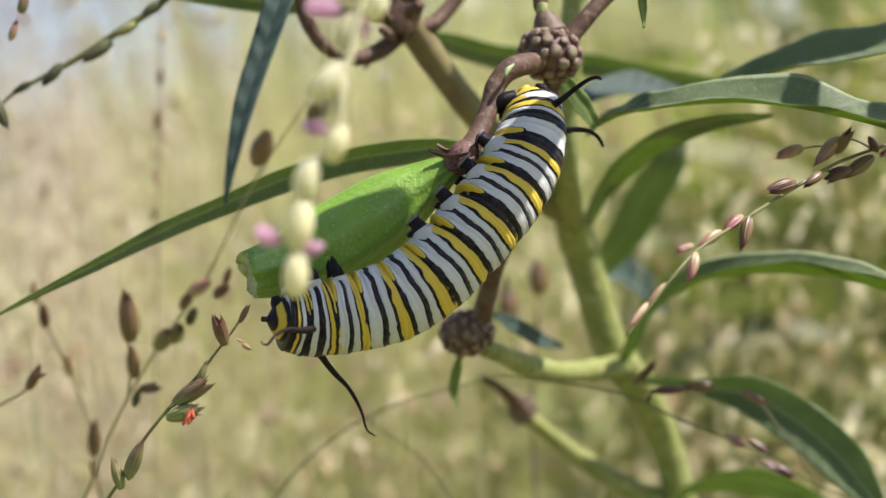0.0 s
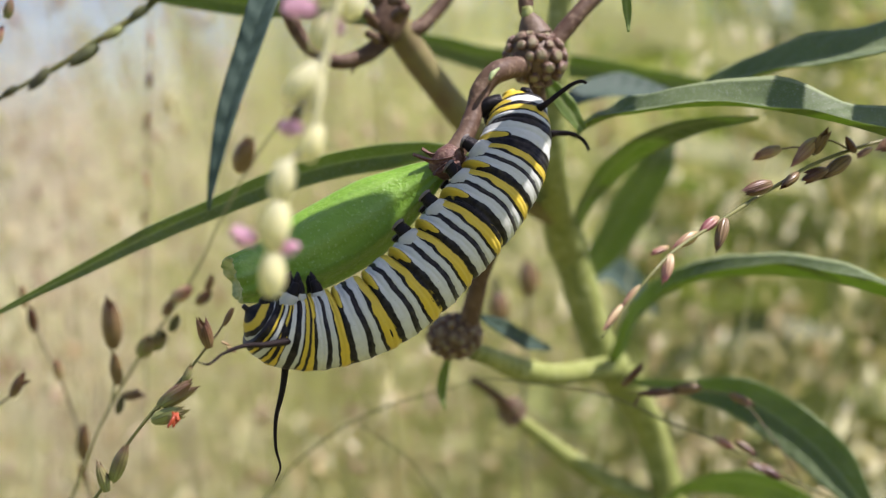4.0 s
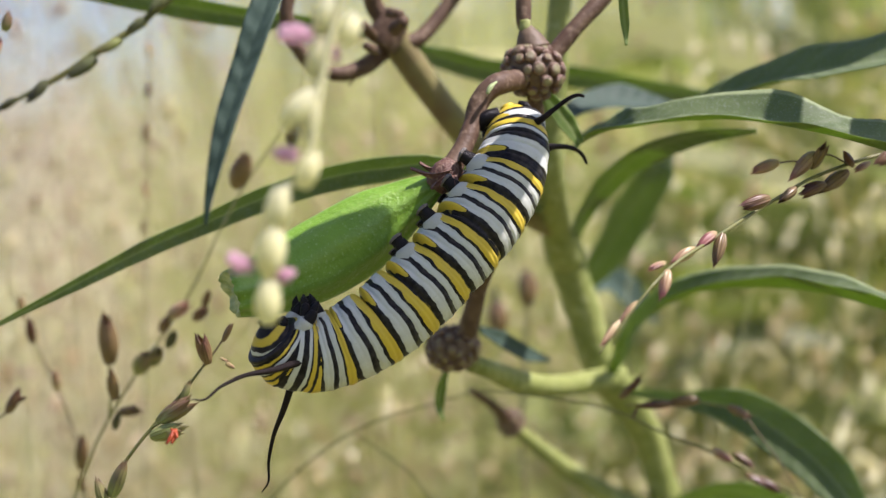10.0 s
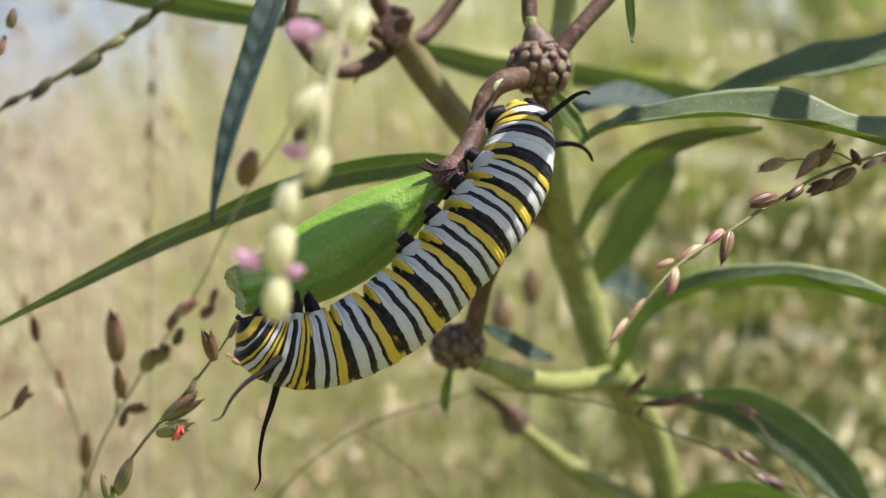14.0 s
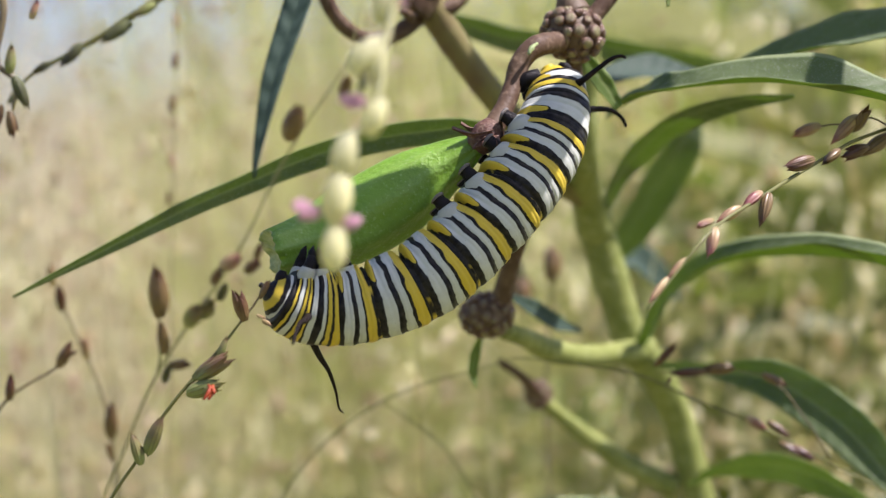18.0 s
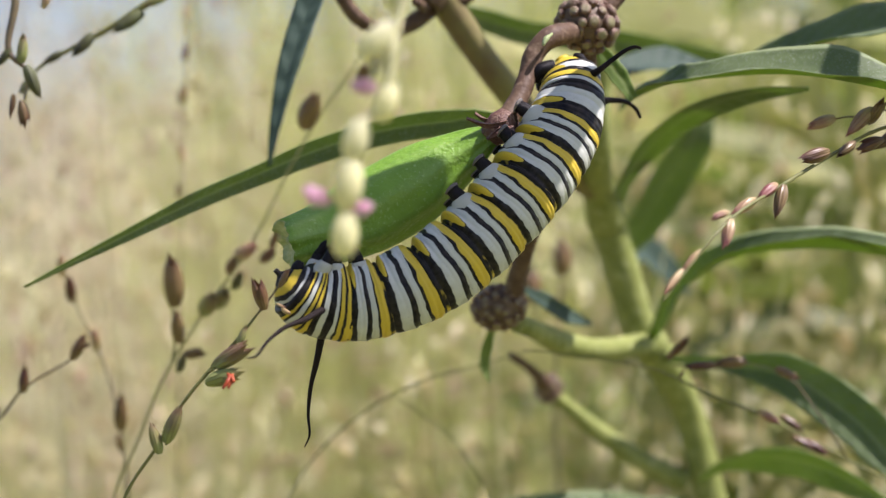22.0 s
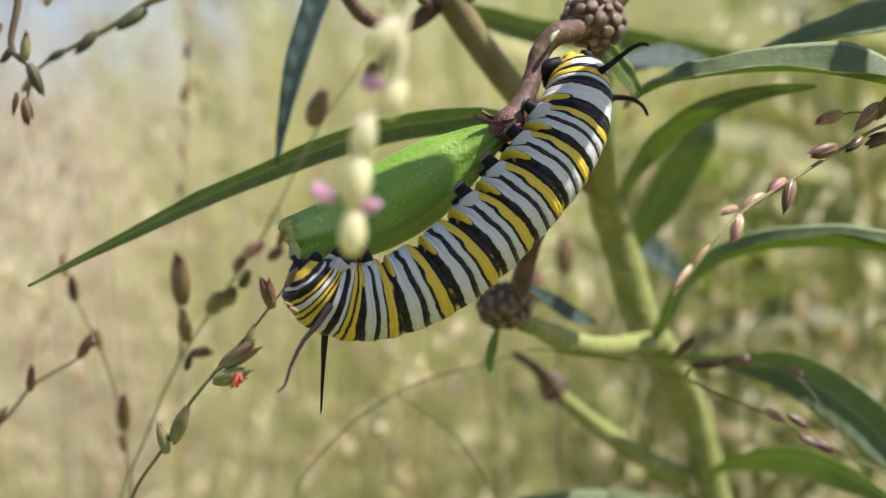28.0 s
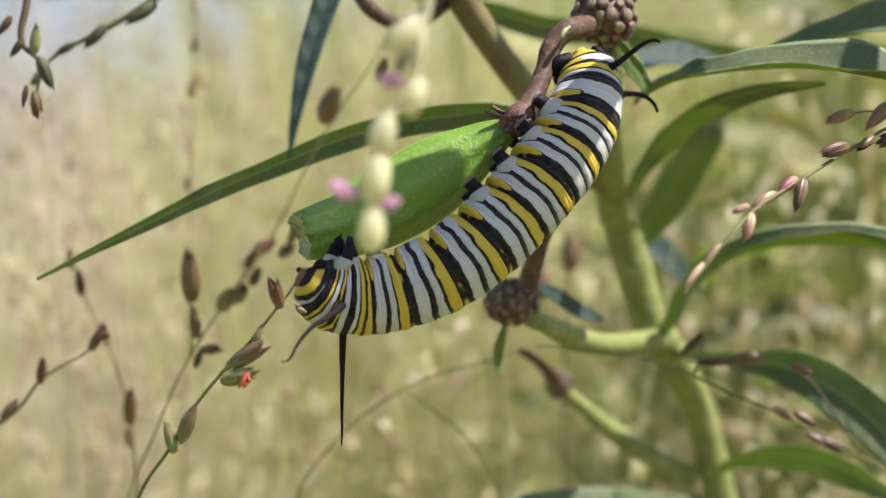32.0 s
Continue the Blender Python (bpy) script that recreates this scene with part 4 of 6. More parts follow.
leaf(plant, [(-5.5, 60.8, -47.2), (5.7, 64.6, -46.0), (18.5, 72.2, -46.3), (27.7, 83.6, -47.8), (36.6, 91.2, -48.4)], [0.4, 2.59, 3.00, 1.64, 0.8], [38, 40, 40], 14)
leaf(plant, [(16.6, 51.3, 18.6), (21.2, 57.0, 21.6), (28.2, 62.7, 23.2), (37.6, 68.4, 22.2)], [0.6, 2.19, 2.76, 0.35], [38, 40, 40], 12, "leaf", [BLADE, LEAF_UNDER])
leaf(plant, [(-7.1, 57.0, 31.1), (-0.4, 68.4, 30.3), (8.7, 76.0, 29.0), (21.9, 81.7, 28.7), (37.3, 85.5, 26.6), (48.9, 87.4, 25.9)], [0.5, 1.96, 2.36, 2.21, 1.88, 0.28], [-35, -38, -40], 12)
leaf(plant, [(-57.5, 14.2, -10.5), (-50.5, 14.2, -6.8), (-37.4, 15.2, -0.0), (-29.2, 16.2, 3.7), (-22.2, 17.1, 6.7), (-14.5, 18.0, 9.2), (-6.7, 19.0, 10.5), (1.2, 22.8, 10.8), (14.6, 53.2, 5.9)], [0.15, 0.56, 1.26, 1.54, 1.77, 2.00, 1.93, 1.16, 0.7], [-40, -36, -34, -34, -34], 14, "leaf", None, "long narrow green leaf behind the pod")
leaf(plant, [(-64.7, 34.2, 38.0), (-51.3, 36.1, 36.4), (-42.4, 38.0, 35.0), (-33.8, 38.0, 33.4), (-26.0, 38.0, 32.2), (-17.6, 39.9, 31.7), (-8.6, 40.9, 30.1)], [0.4, 1.56, 1.87, 1.95, 1.71, 1.09, 0.7], [-35, -40, -40], 14)
leaf(plant, [(-22.5, -32.9, 2.4), (-22.1, -32.3, 5.7), (-21.1, -30.4, 11.5), (-19.5, -27.6, 17.8), (-17.9, -24.7, 23.8), (-15.8, -15.2, 32.9), (-11.8, 26.6, 54.1)], [0.12, 0.58, 1.20, 1.58, 1.75, 1.6, 0.7], [30, 30, 28, 20], 10, "leaf", [BLADE, BLADE], "grey-green leaf hanging tip down in shade")


def pod():
    """The tapered pod, bitten off at its far end."""
    bm = bmesh.new()
    lv = bm.verts.layers.float.new("across")
    line = spline([(0.1, 1.1, 8.0), (-1.9, 1.9, 7.0), (-4.5, 2.5, 5.3), (-7.4, 2.7, 3.4), (-10.3, 2.5, 1.4), (-15.5, 1.9, -1.6), (-20.0, -0.2, -3.7), (-23.8, -3.2, -4.85)], 44)
    radii = [0.91, 1.95, 3.05, 4.09, 4.68, 4.61, 3.64, 2.73]
    taper = spline([(q, 0, 0) for q in radii], 44)
    sides, rings = 40, []
    for k, c in enumerate(line):
        f = k / 43
        t = (line[min(k + 1, 43)] - line[max(k - 1, 0)]).normalized()
        a = t.cross(AWAY).normalized()
        b = t.cross(a)
        r = taper[k].x
        ring = []
        for j in range(sides):
            g = 2 * math.pi * j / sides
            rr = r * (1 + 0.022 * math.sin(7 * g + 1.2 * f) + 0.012 * math.sin(9 * f + 2 * g) + 0.008 * math.sin(23 * f - 3 * g))
            bite = 0.0
            if k > 37:
                bite = ((k - 37) / 6) ** 2 * (0.7 * noise.noise(Vector((math.cos(g) * 1.6, math.sin(g) * 1.6, 0.4))) + 0.5 * noise.noise(Vector((math.cos(g) * 5, math.sin(g) * 5, 2.4))) + 0.8 * math.sin(g))
            v = bm.verts.new(c + (a * math.cos(g) + b * math.sin(g)) * rr + t * bite)
            v[lv] = g
            ring.append(v)
        rings.append(ring)
    for p, q in zip(rings, rings[1:]):
        for j in range(sides):
            bm.faces.new((p[j], p[(j + 1) % sides], q[(j + 1) % sides], q[j]))
    bm.faces.new(rings[0])
    edge, t = rings[-1], (line[-1] - line[-3]).normalized()
    mid = line[-1]
    for depth, shrink in ((0.05, 0.90), (-0.35, 0.74), (-0.8, 0.35)):
        inner = [bm.verts.new(mid + (v.co - mid) * shrink + t * (depth + 0.5 * noise.noise(v.co * 0.9))) for v in rings[-1]]
        for j in range(sides):
            bm.faces.new((edge[j], edge[(j + 1) % sides], inner[(j + 1) % sides], inner[j])).material_index = 1
        edge = inner
    bm.faces.new(edge).material_index = 1
    bmesh.ops.recalc_face_normals(bm, faces=bm.faces)
    part("seed_pod", bm, [POD, FLESH], plant, "smooth green seed pod, bitten off at its tip")


pod()

# ---- the caterpillar ----
caterpillar = thing("caterpillar", (3.0, 0.0, 1.4), "caterpillar banded black, white and yellow, eating a pod", "caterpillar")
HOME = Matrix.Translation(-ROOT[caterpillar]) @ BASE
JOINTS = [Vector(q) for q in ((7.75, 6.0, 16.9), (8.7, 5.3, 14.8), (8.7, 3.4, 12.2), (7.7, 1.5, 8.7), (5.6, -0.4, 5.1), (2.9, -2.3, 1.6), (-0.2, -3.4, -1.9), (-3.5, -4.6, -5.3))]
CHEST_REST, HEAD_REST = Vector((-17.3, -7.6, -11.0)), Vector((-20.5, -8.9, -9.8))
SPANS = [75.0, 75.0, 58.0, 50.0, 36.0, 4.0]
LEAN = radians(8)


def body_pose(a, b):
    """A segment between two joints: x to the head, z to the back, in the caterpillar's space."""
    t = (b - a).normalized()
    perp = t.cross(AWAY).normalized()
    back = perp * math.cos(LEAN) - (AWAY - t * t.y).normalized() * math.sin(LEAN)
    back = (back - t * back.dot(t)).normalized()
    side = back.cross(t)
    m = Matrix((t, side, back)).transposed().to_4x4()
    m.translation = (a + b) / 2
    return HOME @ m


def chain(chest, head):
    """The joints of the front of the body for one place of chest and head."""
    t0, t1 = (JOINTS[7] - JOINTS[6]).normalized(), (head - JOINTS[7]).normalized()
    reach = (chest - JOINTS[7]).length
    t2 = ((head - chest).normalized() * 1.2 + t1).normalized()
    pts = []
    for k in range(61):
        u = k / 60
        h0, h1 = 2 * u ** 3 - 3 * u * u + 1, u ** 3 - 2 * u * u + u
        h2, h3 = -2 * u ** 3 + 3 * u * u, u ** 3 - u * u
        pts.append(JOINTS[7] * h0 + t0 * reach * h1 + chest * h2 + t2 * reach * h3)
    for k in range(1, 31):
        u = k / 30
        pts.append(chest.lerp(head, u) + (t2 * (head - chest).length - (head - chest)) * u * (1 - u))
    total = sum((q - p).length for p, q in zip(pts, pts[1:]))
    out, run, goal, want = [JOINTS[7]], 0.0, 0, [sum(SPANS[:k + 1]) / sum(SPANS) * total for k in range(6)]
    for p, q in zip(pts, pts[1:]):
        run += (q - p).length
        while goal < 6 and run >= want[goal] - 1e-6:
            out.append(q)
            goal += 1
    while len(out) < 7:
        out.append(head)
    return out


def bell(x, mid, wide):
    return math.exp(-((x - mid) / wide) ** 2)


def segment(name, length, radii, material, label="", squash=0.94, wedge=(0.0, 0.0), groove=1.0, lobe=0.0, creases=()):
    """One body ring with its tucked ends, along x, in millimetres; radii from its rear end to its front. groove: how deep the
    rings are parted, most on the belly side; lobe: the height of the fold low on the flank; creases: folds across the back."""
    bm = bmesh.new()
    ls, la = bm.verts.layers.float.new("along"), bm.verts.layers.float.new("across")
    rows, sides, rings = 46, 60, []
    for i in range(rows):
        s = -0.14 + 1.28 * i / (rows - 1)
        c = min(max(s, 0.0), 1.0)
        tuck = 1 - 6.0 * (s - c) ** 2
        r = along(radii, c) * tuck
        ring = []
        for j in range(sides):
            g = 2 * math.pi * j / sides
            low = abs(g % (2 * math.pi) - math.pi)
            belly = bell(low, 0.3, 0.85)
            parted = (0.065 + 0.19 * belly) * groove
            f = 1 + 0.035 - parted * (bell(s, 0.0, 0.075) + bell(s, 1.0, 0.075))
            f += 0.045 * belly * groove * bell(s, 0.36, 0.20) + 0.012 * math.cos((s - 0.12) * 4 * math.pi)
            f += lobe * bell(s, 0.855, 0.085) * bell(low, 0.75, 0.50)
            f -= lobe * 0.45 * bell(s, 0.74, 0.045) * bell(low, 0.75, 0.55)
            for at, deep in creases:
                f -= deep * bell(s, at + 0.03 * math.sin(low * 2.2), 0.035) * (0.6 + 0.4 * math.cos(low - 2.0))
            f += 0.018 * noise.noise(Vector((s * 3.5, low * 1.6, len(name) + radii[0]))) + 0.010 * noise.noise(Vector((s * 9, low * 4, radii[-1])))
            z = math.cos(g) * r * f
            skew = math.tan(wedge[1]) * s - math.tan(wedge[0]) * (1 - s)
            v = bm.verts.new(((s - 0.5) * length + z * skew, math.sin(g) * r * squash * f, z))
            v[ls], v[la] = c, low
            ring.append(v)
        rings.append(ring)
    for p, q in zip(rings, rings[1:]):
        for j in range(sides):
            bm.faces.new((p[j], q[j], q[(j + 1) % sides], p[(j + 1) % sides]))
    bm.faces.new(rings[0])
    bm.faces.new(rings[-1][::-1])
    bmesh.ops.recalc_face_normals(bm, faces=bm.faces)
    me = bpy.data.meshes.new(name)
    bm.to_mesh(me)
    bm.free()
    me.materials.append(material)
    me.polygons.foreach_set("use_smooth", [True] * len(me.polygons))
    ob = new(name, me)
    ob.parent = caterpillar
    ROOT[ob] = ROOT[caterpillar]
    return tagged(ob, label)


def limb(name, parent, bms, material, label=""):
    me = bpy.data.meshes.new(name)
    bms.to_mesh(me)
    bms.free()
    me.materials.append(material)
    me.polygons.foreach_set("use_smooth", [True] * len(me.polygons))
    ob = new(name, me)
    ob.parent = parent
    return tagged(ob, label)


FRONT = chain(CHEST_REST, HEAD_REST)
ALL = JOINTS[:-1] + FRONT
R0 = [2.16, 3.24, 3.78, 4.28, 4.57, 4.59, 4.55, 4.55, 4.44, 4.29, 4.20, 3.93, 3.40, 2.76]


def opening(k):
    """Half the angle by which two rings gape on the back, at joint k."""
    if k in (0, 13):
        return 0.0
    a, c = (ALL[k] - ALL[k - 1]).normalized(), (ALL[k + 1] - ALL[k]).normalized()
    return -0.5 * math.atan2(c.dot(a.cross(AWAY).normalized()), c.dot(a))


NAMES = ["tail_segment"] + ["body_segment"] * 8 + ["thorax_segment"] * 3 + ["head"]
SKINS = {0: STRIPES_TAIL, 1: STRIPES_RUMP, 2: STRIPES_HIND, 10: STRIPES_THORAX, 11: STRIPES_CHEST, 12: STRIPES_HEAD}
SEGMENTS = []
for k in range(13):
    gap = (ALL[k + 1] - ALL[k]).length
    rr = [R0[k], (R0[k] + R0[k + 1]) / 2, R0[k + 1]]
    groove, lobe, creases = 1.0, 0.0, [(0.14, 0.030), (0.34, 0.014), (0.50, 0.034), (0.70, 0.016)]
    if k == 0:
        rr, groove, creases = [0.9, R0[0] * 0.9, R0[0] * 1.15, R0[0] * 1.35, R0[1]], 0.2, [(0.62, 0.03)]
    elif k == 12:
        rr = [R0[12] * 0.82, R0[12] * 0.86, R0[12] * 0.84, R0[12] * 0.72, R0[12] * 0.48, 0.3]
        gap, groove, creases = 4.4, 0.25, []
    elif k in (1, 2):
        groove = 0.45
        creases = [(0.42, 0.03), (0.80, 0.02)]
    elif k < 9:
        lobe = 0.10
    else:
        groove, creases = 0.6, [(0.20, 0.025), (0.46, 0.025), (0.72, 0.025)]
    ob = segment(NAMES[k], gap * 1.02, rr, SKINS.get(k, STRIPES), "", 0.94, (opening(k), opening(k + 1)), groove, lobe, creases)
    ob.matrix_local = body_pose(ALL[k], ALL[k + 1])
    SEGMENTS.append(ob)

# stumpy prolegs under the third to sixth ring of the belly, and the claspers
for k in (3, 4, 5, 6):
    for sgn in (1, -1):
        base = tube([(-0.45, 1.3 * sgn, -1.8), (-0.55, 1.7 * sgn, -2.9), (-0.68, 2.0 * sgn, -3.6), (-0.76, 2.15 * sgn, -4.15), (-0.8, 2.2 * sgn, -4.4)], [2.2, 2.0, 1.62, 1.20, 0.80], 18, 18)
        leg = limb("proleg", SEGMENTS[k], base, SKIN_WHITE, "pale stumpy proleg")
        limb("proleg_foot", leg, tube([(-0.78, 2.18 * sgn, -4.2), (-0.82, 2.22 * sgn, -4.7), (-0.86, 2.25 * sgn, -5.2), (-0.9, 2.25 * sgn, -5.6)], [0.84, 0.80, 0.70, 0.74], 16, 16, None, 0.12), BLACK, "black foot pad")
        limb("foot_ring", leg, tube([(-0.9, 2.25 * sgn, -5.5), (-0.92, 2.25 * sgn, -5.68), (-0.93, 2.23 * sgn, -5.8)], [0.78, 0.84, 0.5], 8, 16, None, 0.25), SOLE, "greyish gripping sole")
for sgn in (1, -1):
    limb("clasper", SEGMENTS[0], tube([(-0.5, 1.2 * sgn, -1.2), (-0.7, 1.7 * sgn, -2.6), (-0.4, 1.6 * sgn, -3.4), (0.3, 1.4 * sgn, -3.9)], [1.0, 0.9, 0.8, 0.4], 14, 14, None, 0.15), BLACK, "black clasper gripping the stalk")
limb("tail_plate", SEGMENTS[0], tube([(-0.9, -0.7, 1.55), (-0.2, -0.75, 2.05), (0.55, -0.55, 2.45)], [0.35, 0.62, 0.30], 10, 12), BLACK, "dark plate on the tail")
# jointed true legs under the three chest rings
for k in (9, 10, 11):
    for sgn in (1, -1):
        limb("leg_base", SEGMENTS[k], tube([(0.1, 1.4 * sgn, -2.6), (0.15, 1.8 * sgn, -3.7), (0.2, 1.9 * sgn, -4.2)], [0.95, 0.80, 0.5], 10, 14, None, 0.2), SKIN_WHITE, "pale base of a leg")
        limb("leg", SEGMENTS[k], tube([(0.15, 1.8 * sgn, -3.7), (0.2, 1.9 * sgn, -4.4), (0.28, 1.85 * sgn, -4.95), (0.30, 1.7 * sgn, -5.1), (0.42, 1.6 * sgn, -5.8), (0.44, 1.35 * sgn, -6.5)], [0.74, 0.66, 0.56, 0.48, 0.40, 0.05], 26, 12), BLACK, "short black pointed leg")
limb("face", SEGMENTS[12], tube([(0.7, 0, -1.3), (1.2, 0, -2.0), (1.4, 0, -2.6)], [0.9, 0.75, 0.35], 9, 12), BLACK, "black mouthparts")


def feeler(pts, radii):
    return tube(pts, radii, 22, 8, None, 0.15)


for pts, name in (([(10.8, 2.5, 14.9), (11.7, 1.5, 15.4), (13.2, 1.5, 16.6), (14.7, 1.5, 17.7), (15.8, 1.5, 18.1), (16.5, 1.5, 17.9)], "rear_tentacle"),
                  ([(12.5, 8.2, 12.4), (13.7, 9.1, 12.6), (15.3, 10.1, 12.6), (16.5, 11.0, 12.2), (17.2, 11.0, 11.5), (17.6, 11.0, 10.6)], "rear_tentacle")):
    part(name, tube(pts, [0.58, 0.38, 0.28, 0.25, 0.22, 0.16], 24, 10, None, 0.12), TENTACLE, caterpillar, "short black fleshy tentacle")

LONG = 13.2
FRONT_TENTACLES = []
for sgn in (1, -1):
    FRONT_TENTACLES.append(limb("front_tentacle", caterpillar, feeler([(0, 0, -0.8), (0.25, 0, 3.0), (0.75, 0.1, 6.2), (0.55, 0.1, 9.4), (-0.15, 0.1, 11.6), (0.35, 0.1, LONG)], [0.46, 0.36, 0.25, 0.17, 0.13, 0.06]), TENTACLE, "long black whip-like front tentacle"))

# ---- grasses ----
DOWN = -(BASE @ Vector((0, 0, 0))).z * 1000 + 5


def grass(foot_x, foot_y, label):
    return thing("panicle", (foot_x, foot_y, DOWN), label, "seed panicle", "seeding panicles round the milkweed")


def culm(ob, pts, r0, r1, material, down=True):
    """The stalk from the ground, then through pts to its tip."""
    foot = Vector((BASE.inverted() @ ob.location))
    first = Vector(pts[0])
    line = ([foot] + [foot.lerp(first, f) for f in (0.5, 0.85, 0.95, 0.985)] if down else []) + [Vector(p) for p in pts]
    part("culm", tube(line, [r0, r0, r0, r0, r1] if down else [r0, r1], 14 * len(line), 8), material, ob)


# sharp seed head beside the caterpillar
g = SHARP = grass(-90, -20, "slender grass with brown and green spikelets, one with orange anthers")
culm(g, [(-40.5, -11.4, -34.1), (-36.4, -12.3, -26.8), (-33.6, -13.3, -22.2), (-30.4, -13.3, -18.2), (-27.9, -13.3, -15.4), (-26.1, -13.3, -13.1), (-24.9, -13.3, -11.5)], 0.19, 0.11, CULM)
pedicel(g, [(-26.2, -13.3, -13.2), (-24.1, -13.3, -10.5), (-22.5, -13.3, -7.9)], 0.14, CULM_PURPLE)
pedicel(g, [(-25.5, -13.3, -12.3), (-25.2, -13.3, -11.8), (-25.3, -13.3, -11.4)], 0.16, CULM_PURPLE)
pedicel(g, [(-31.2, -13.3, -19.0), (-30.3, -13.7, -18.5), (-29.7, -14.1, -18.1)], 0.14, CULM)
pedicel(g, [(-35.7, -12.3, -25.6), (-35.2, -12.3, -26.2), (-35.5, -12.3, -26.7)], 0.14, CULM)
spikes(g, [("brown_open", (-25.0, -13.3, -12.1), (-25.9, -14.2, -8.5)), ("brown_slim", (-23.4, -13.3, -9.7), (-22.3, -13.7, -7.5)), ("green", (-27.6, -14.2, -15.8), (-26.7, -14.2, -13.6)), ("green_open", (-29.9, -14.2, -18.1), (-25.8, -15.2, -15.5)), ("green_slim", (-30.3, -14.2, -18.2), (-27.1, -15.2, -15.5)), ("green", (-30.9, -14.2, -19.8), (-26.8, -15.2, -18.3)), ("green_slim", (-31.0, -13.3, -20.0), (-26.9, -16.2, -19.0)), ("green", (-35.3, -13.3, -26.3), (-33.6, -14.2, -22.0)), ("green", (-36.0, -13.3, -27.5), (-36.9, -13.7, -23.9)), ("pink_slim", (-23.8, -12.3, -11.5), (-22.7, -13.3, -11.9)), ("pink", (-23.2, -12.3, -12.1), (-22.1, -13.3, -12.6))])
for a, b in (((-28.1, -17.1, -18.7), (-28.7, -18.0, -20.1)), ((-27.9, -16.7, -18.7), (-28.2, -17.7, -20.1)), ((-28.4, -16.7, -18.7), (-27.6, -17.7, -19.5))):
    part("anther", tube([a, Vector(a).lerp(Vector(b), 0.5) + Vector((0.15, 0, 0)), b], [0.16, 0.26, 0.14], 7, 7), ANTHER, g, "orange-red anther")

# softer seed head behind it to the same side
g = SOFT = grass(-110, -45, "slender grass with reddish brown spikelets, out of focus")
culm(g, [(-37.4, -32.3, -30.1), (-34.9, -33.2, -23.6), (-33.0, -34.2, -19.1), (-31.5, -34.2, -16.0), (-29.7, -35.2, -13.2), (-27.5, -36.1, -10.0), (-24.8, -37.0, -6.3), (-22.4, -38.0, -2.4), (-20.4, -38.0, 1.9), (-17.9, -38.0, 6.4), (-14.8, -38.0, 11.0), (-13.3, -38.0, 13.8), (-12.7, -38.0, 16.7), (-11.6, -38.0, 21.9)], 0.12, 0.04, CULM_MID)
pedicel(g, [(-31.4, -34.2, -15.9), (-31.2, -34.2, -13.3), (-31.5, -34.2, -10.3)], 0.15, CULM)
spikes(g, [("brown", (-31.2, -34.8, -10.6), (-31.3, -36.1, -5.5)), ("brown", (-30.7, -34.8, -14.0), (-30.9, -36.1, -10.7)), ("brown_open", (-30.3, -34.8, -15.2), (-28.0, -36.1, -14.8)), ("dull", (-30.7, -34.8, -16.7), (-30.1, -36.1, -14.8)), ("pink_fat", (-25.1, -38.0, -6.0), (-22.9, -38.9, -4.7)), ("brown_fat", (-25.8, -38.0, -7.4), (-25.0, -38.9, -5.9)), ("brown_fat", (-22.8, -38.0, -6.3), (-21.3, -38.9, -5.1)), ("brown", (-21.9, -38.0, -5.1), (-21.2, -38.9, -3.5)), ("green_fat", (-28.3, -36.1, -11.3), (-26.9, -38.0, -9.1)), ("green_fat", (-27.2, -36.1, -10.5), (-25.7, -38.0, -8.9)), ("brown_fat", (-19.0, -38.0, 5.9), (-17.6, -39.9, 9.2)), ("brown", (-14.1, -38.0, 9.9), (-13.2, -39.9, 11.7)), ("dull", (-25.5, -36.1, -8.9), (-24.5, -38.0, -7.2))])

# pale seed head close to the lens
g = PALE = grass(-110, -60, "pale grass seed head with pink stigmas close to the lens")
culm(g, [(-62.7, -49.4, -22.1), (-59.9, -51.3, 16.2), (-48.3, -53.2, 40.3), (-22.4, -54.7, 41.7), (-10.3, -55.1, 31.9), (-8.3, -55.1, 22.2), (-9.1, -55.5, 17.5), (-10.0, -55.9, 13.3), (-10.4, -56.2, 10.1), (-11.1, -56.6, 6.9), (-12.9, -57.0, 4.4), (-13.6, -57.0, 0.5), (-14.0, -57.0, -3.6)], 0.4, 0.20, CULM_PALE)
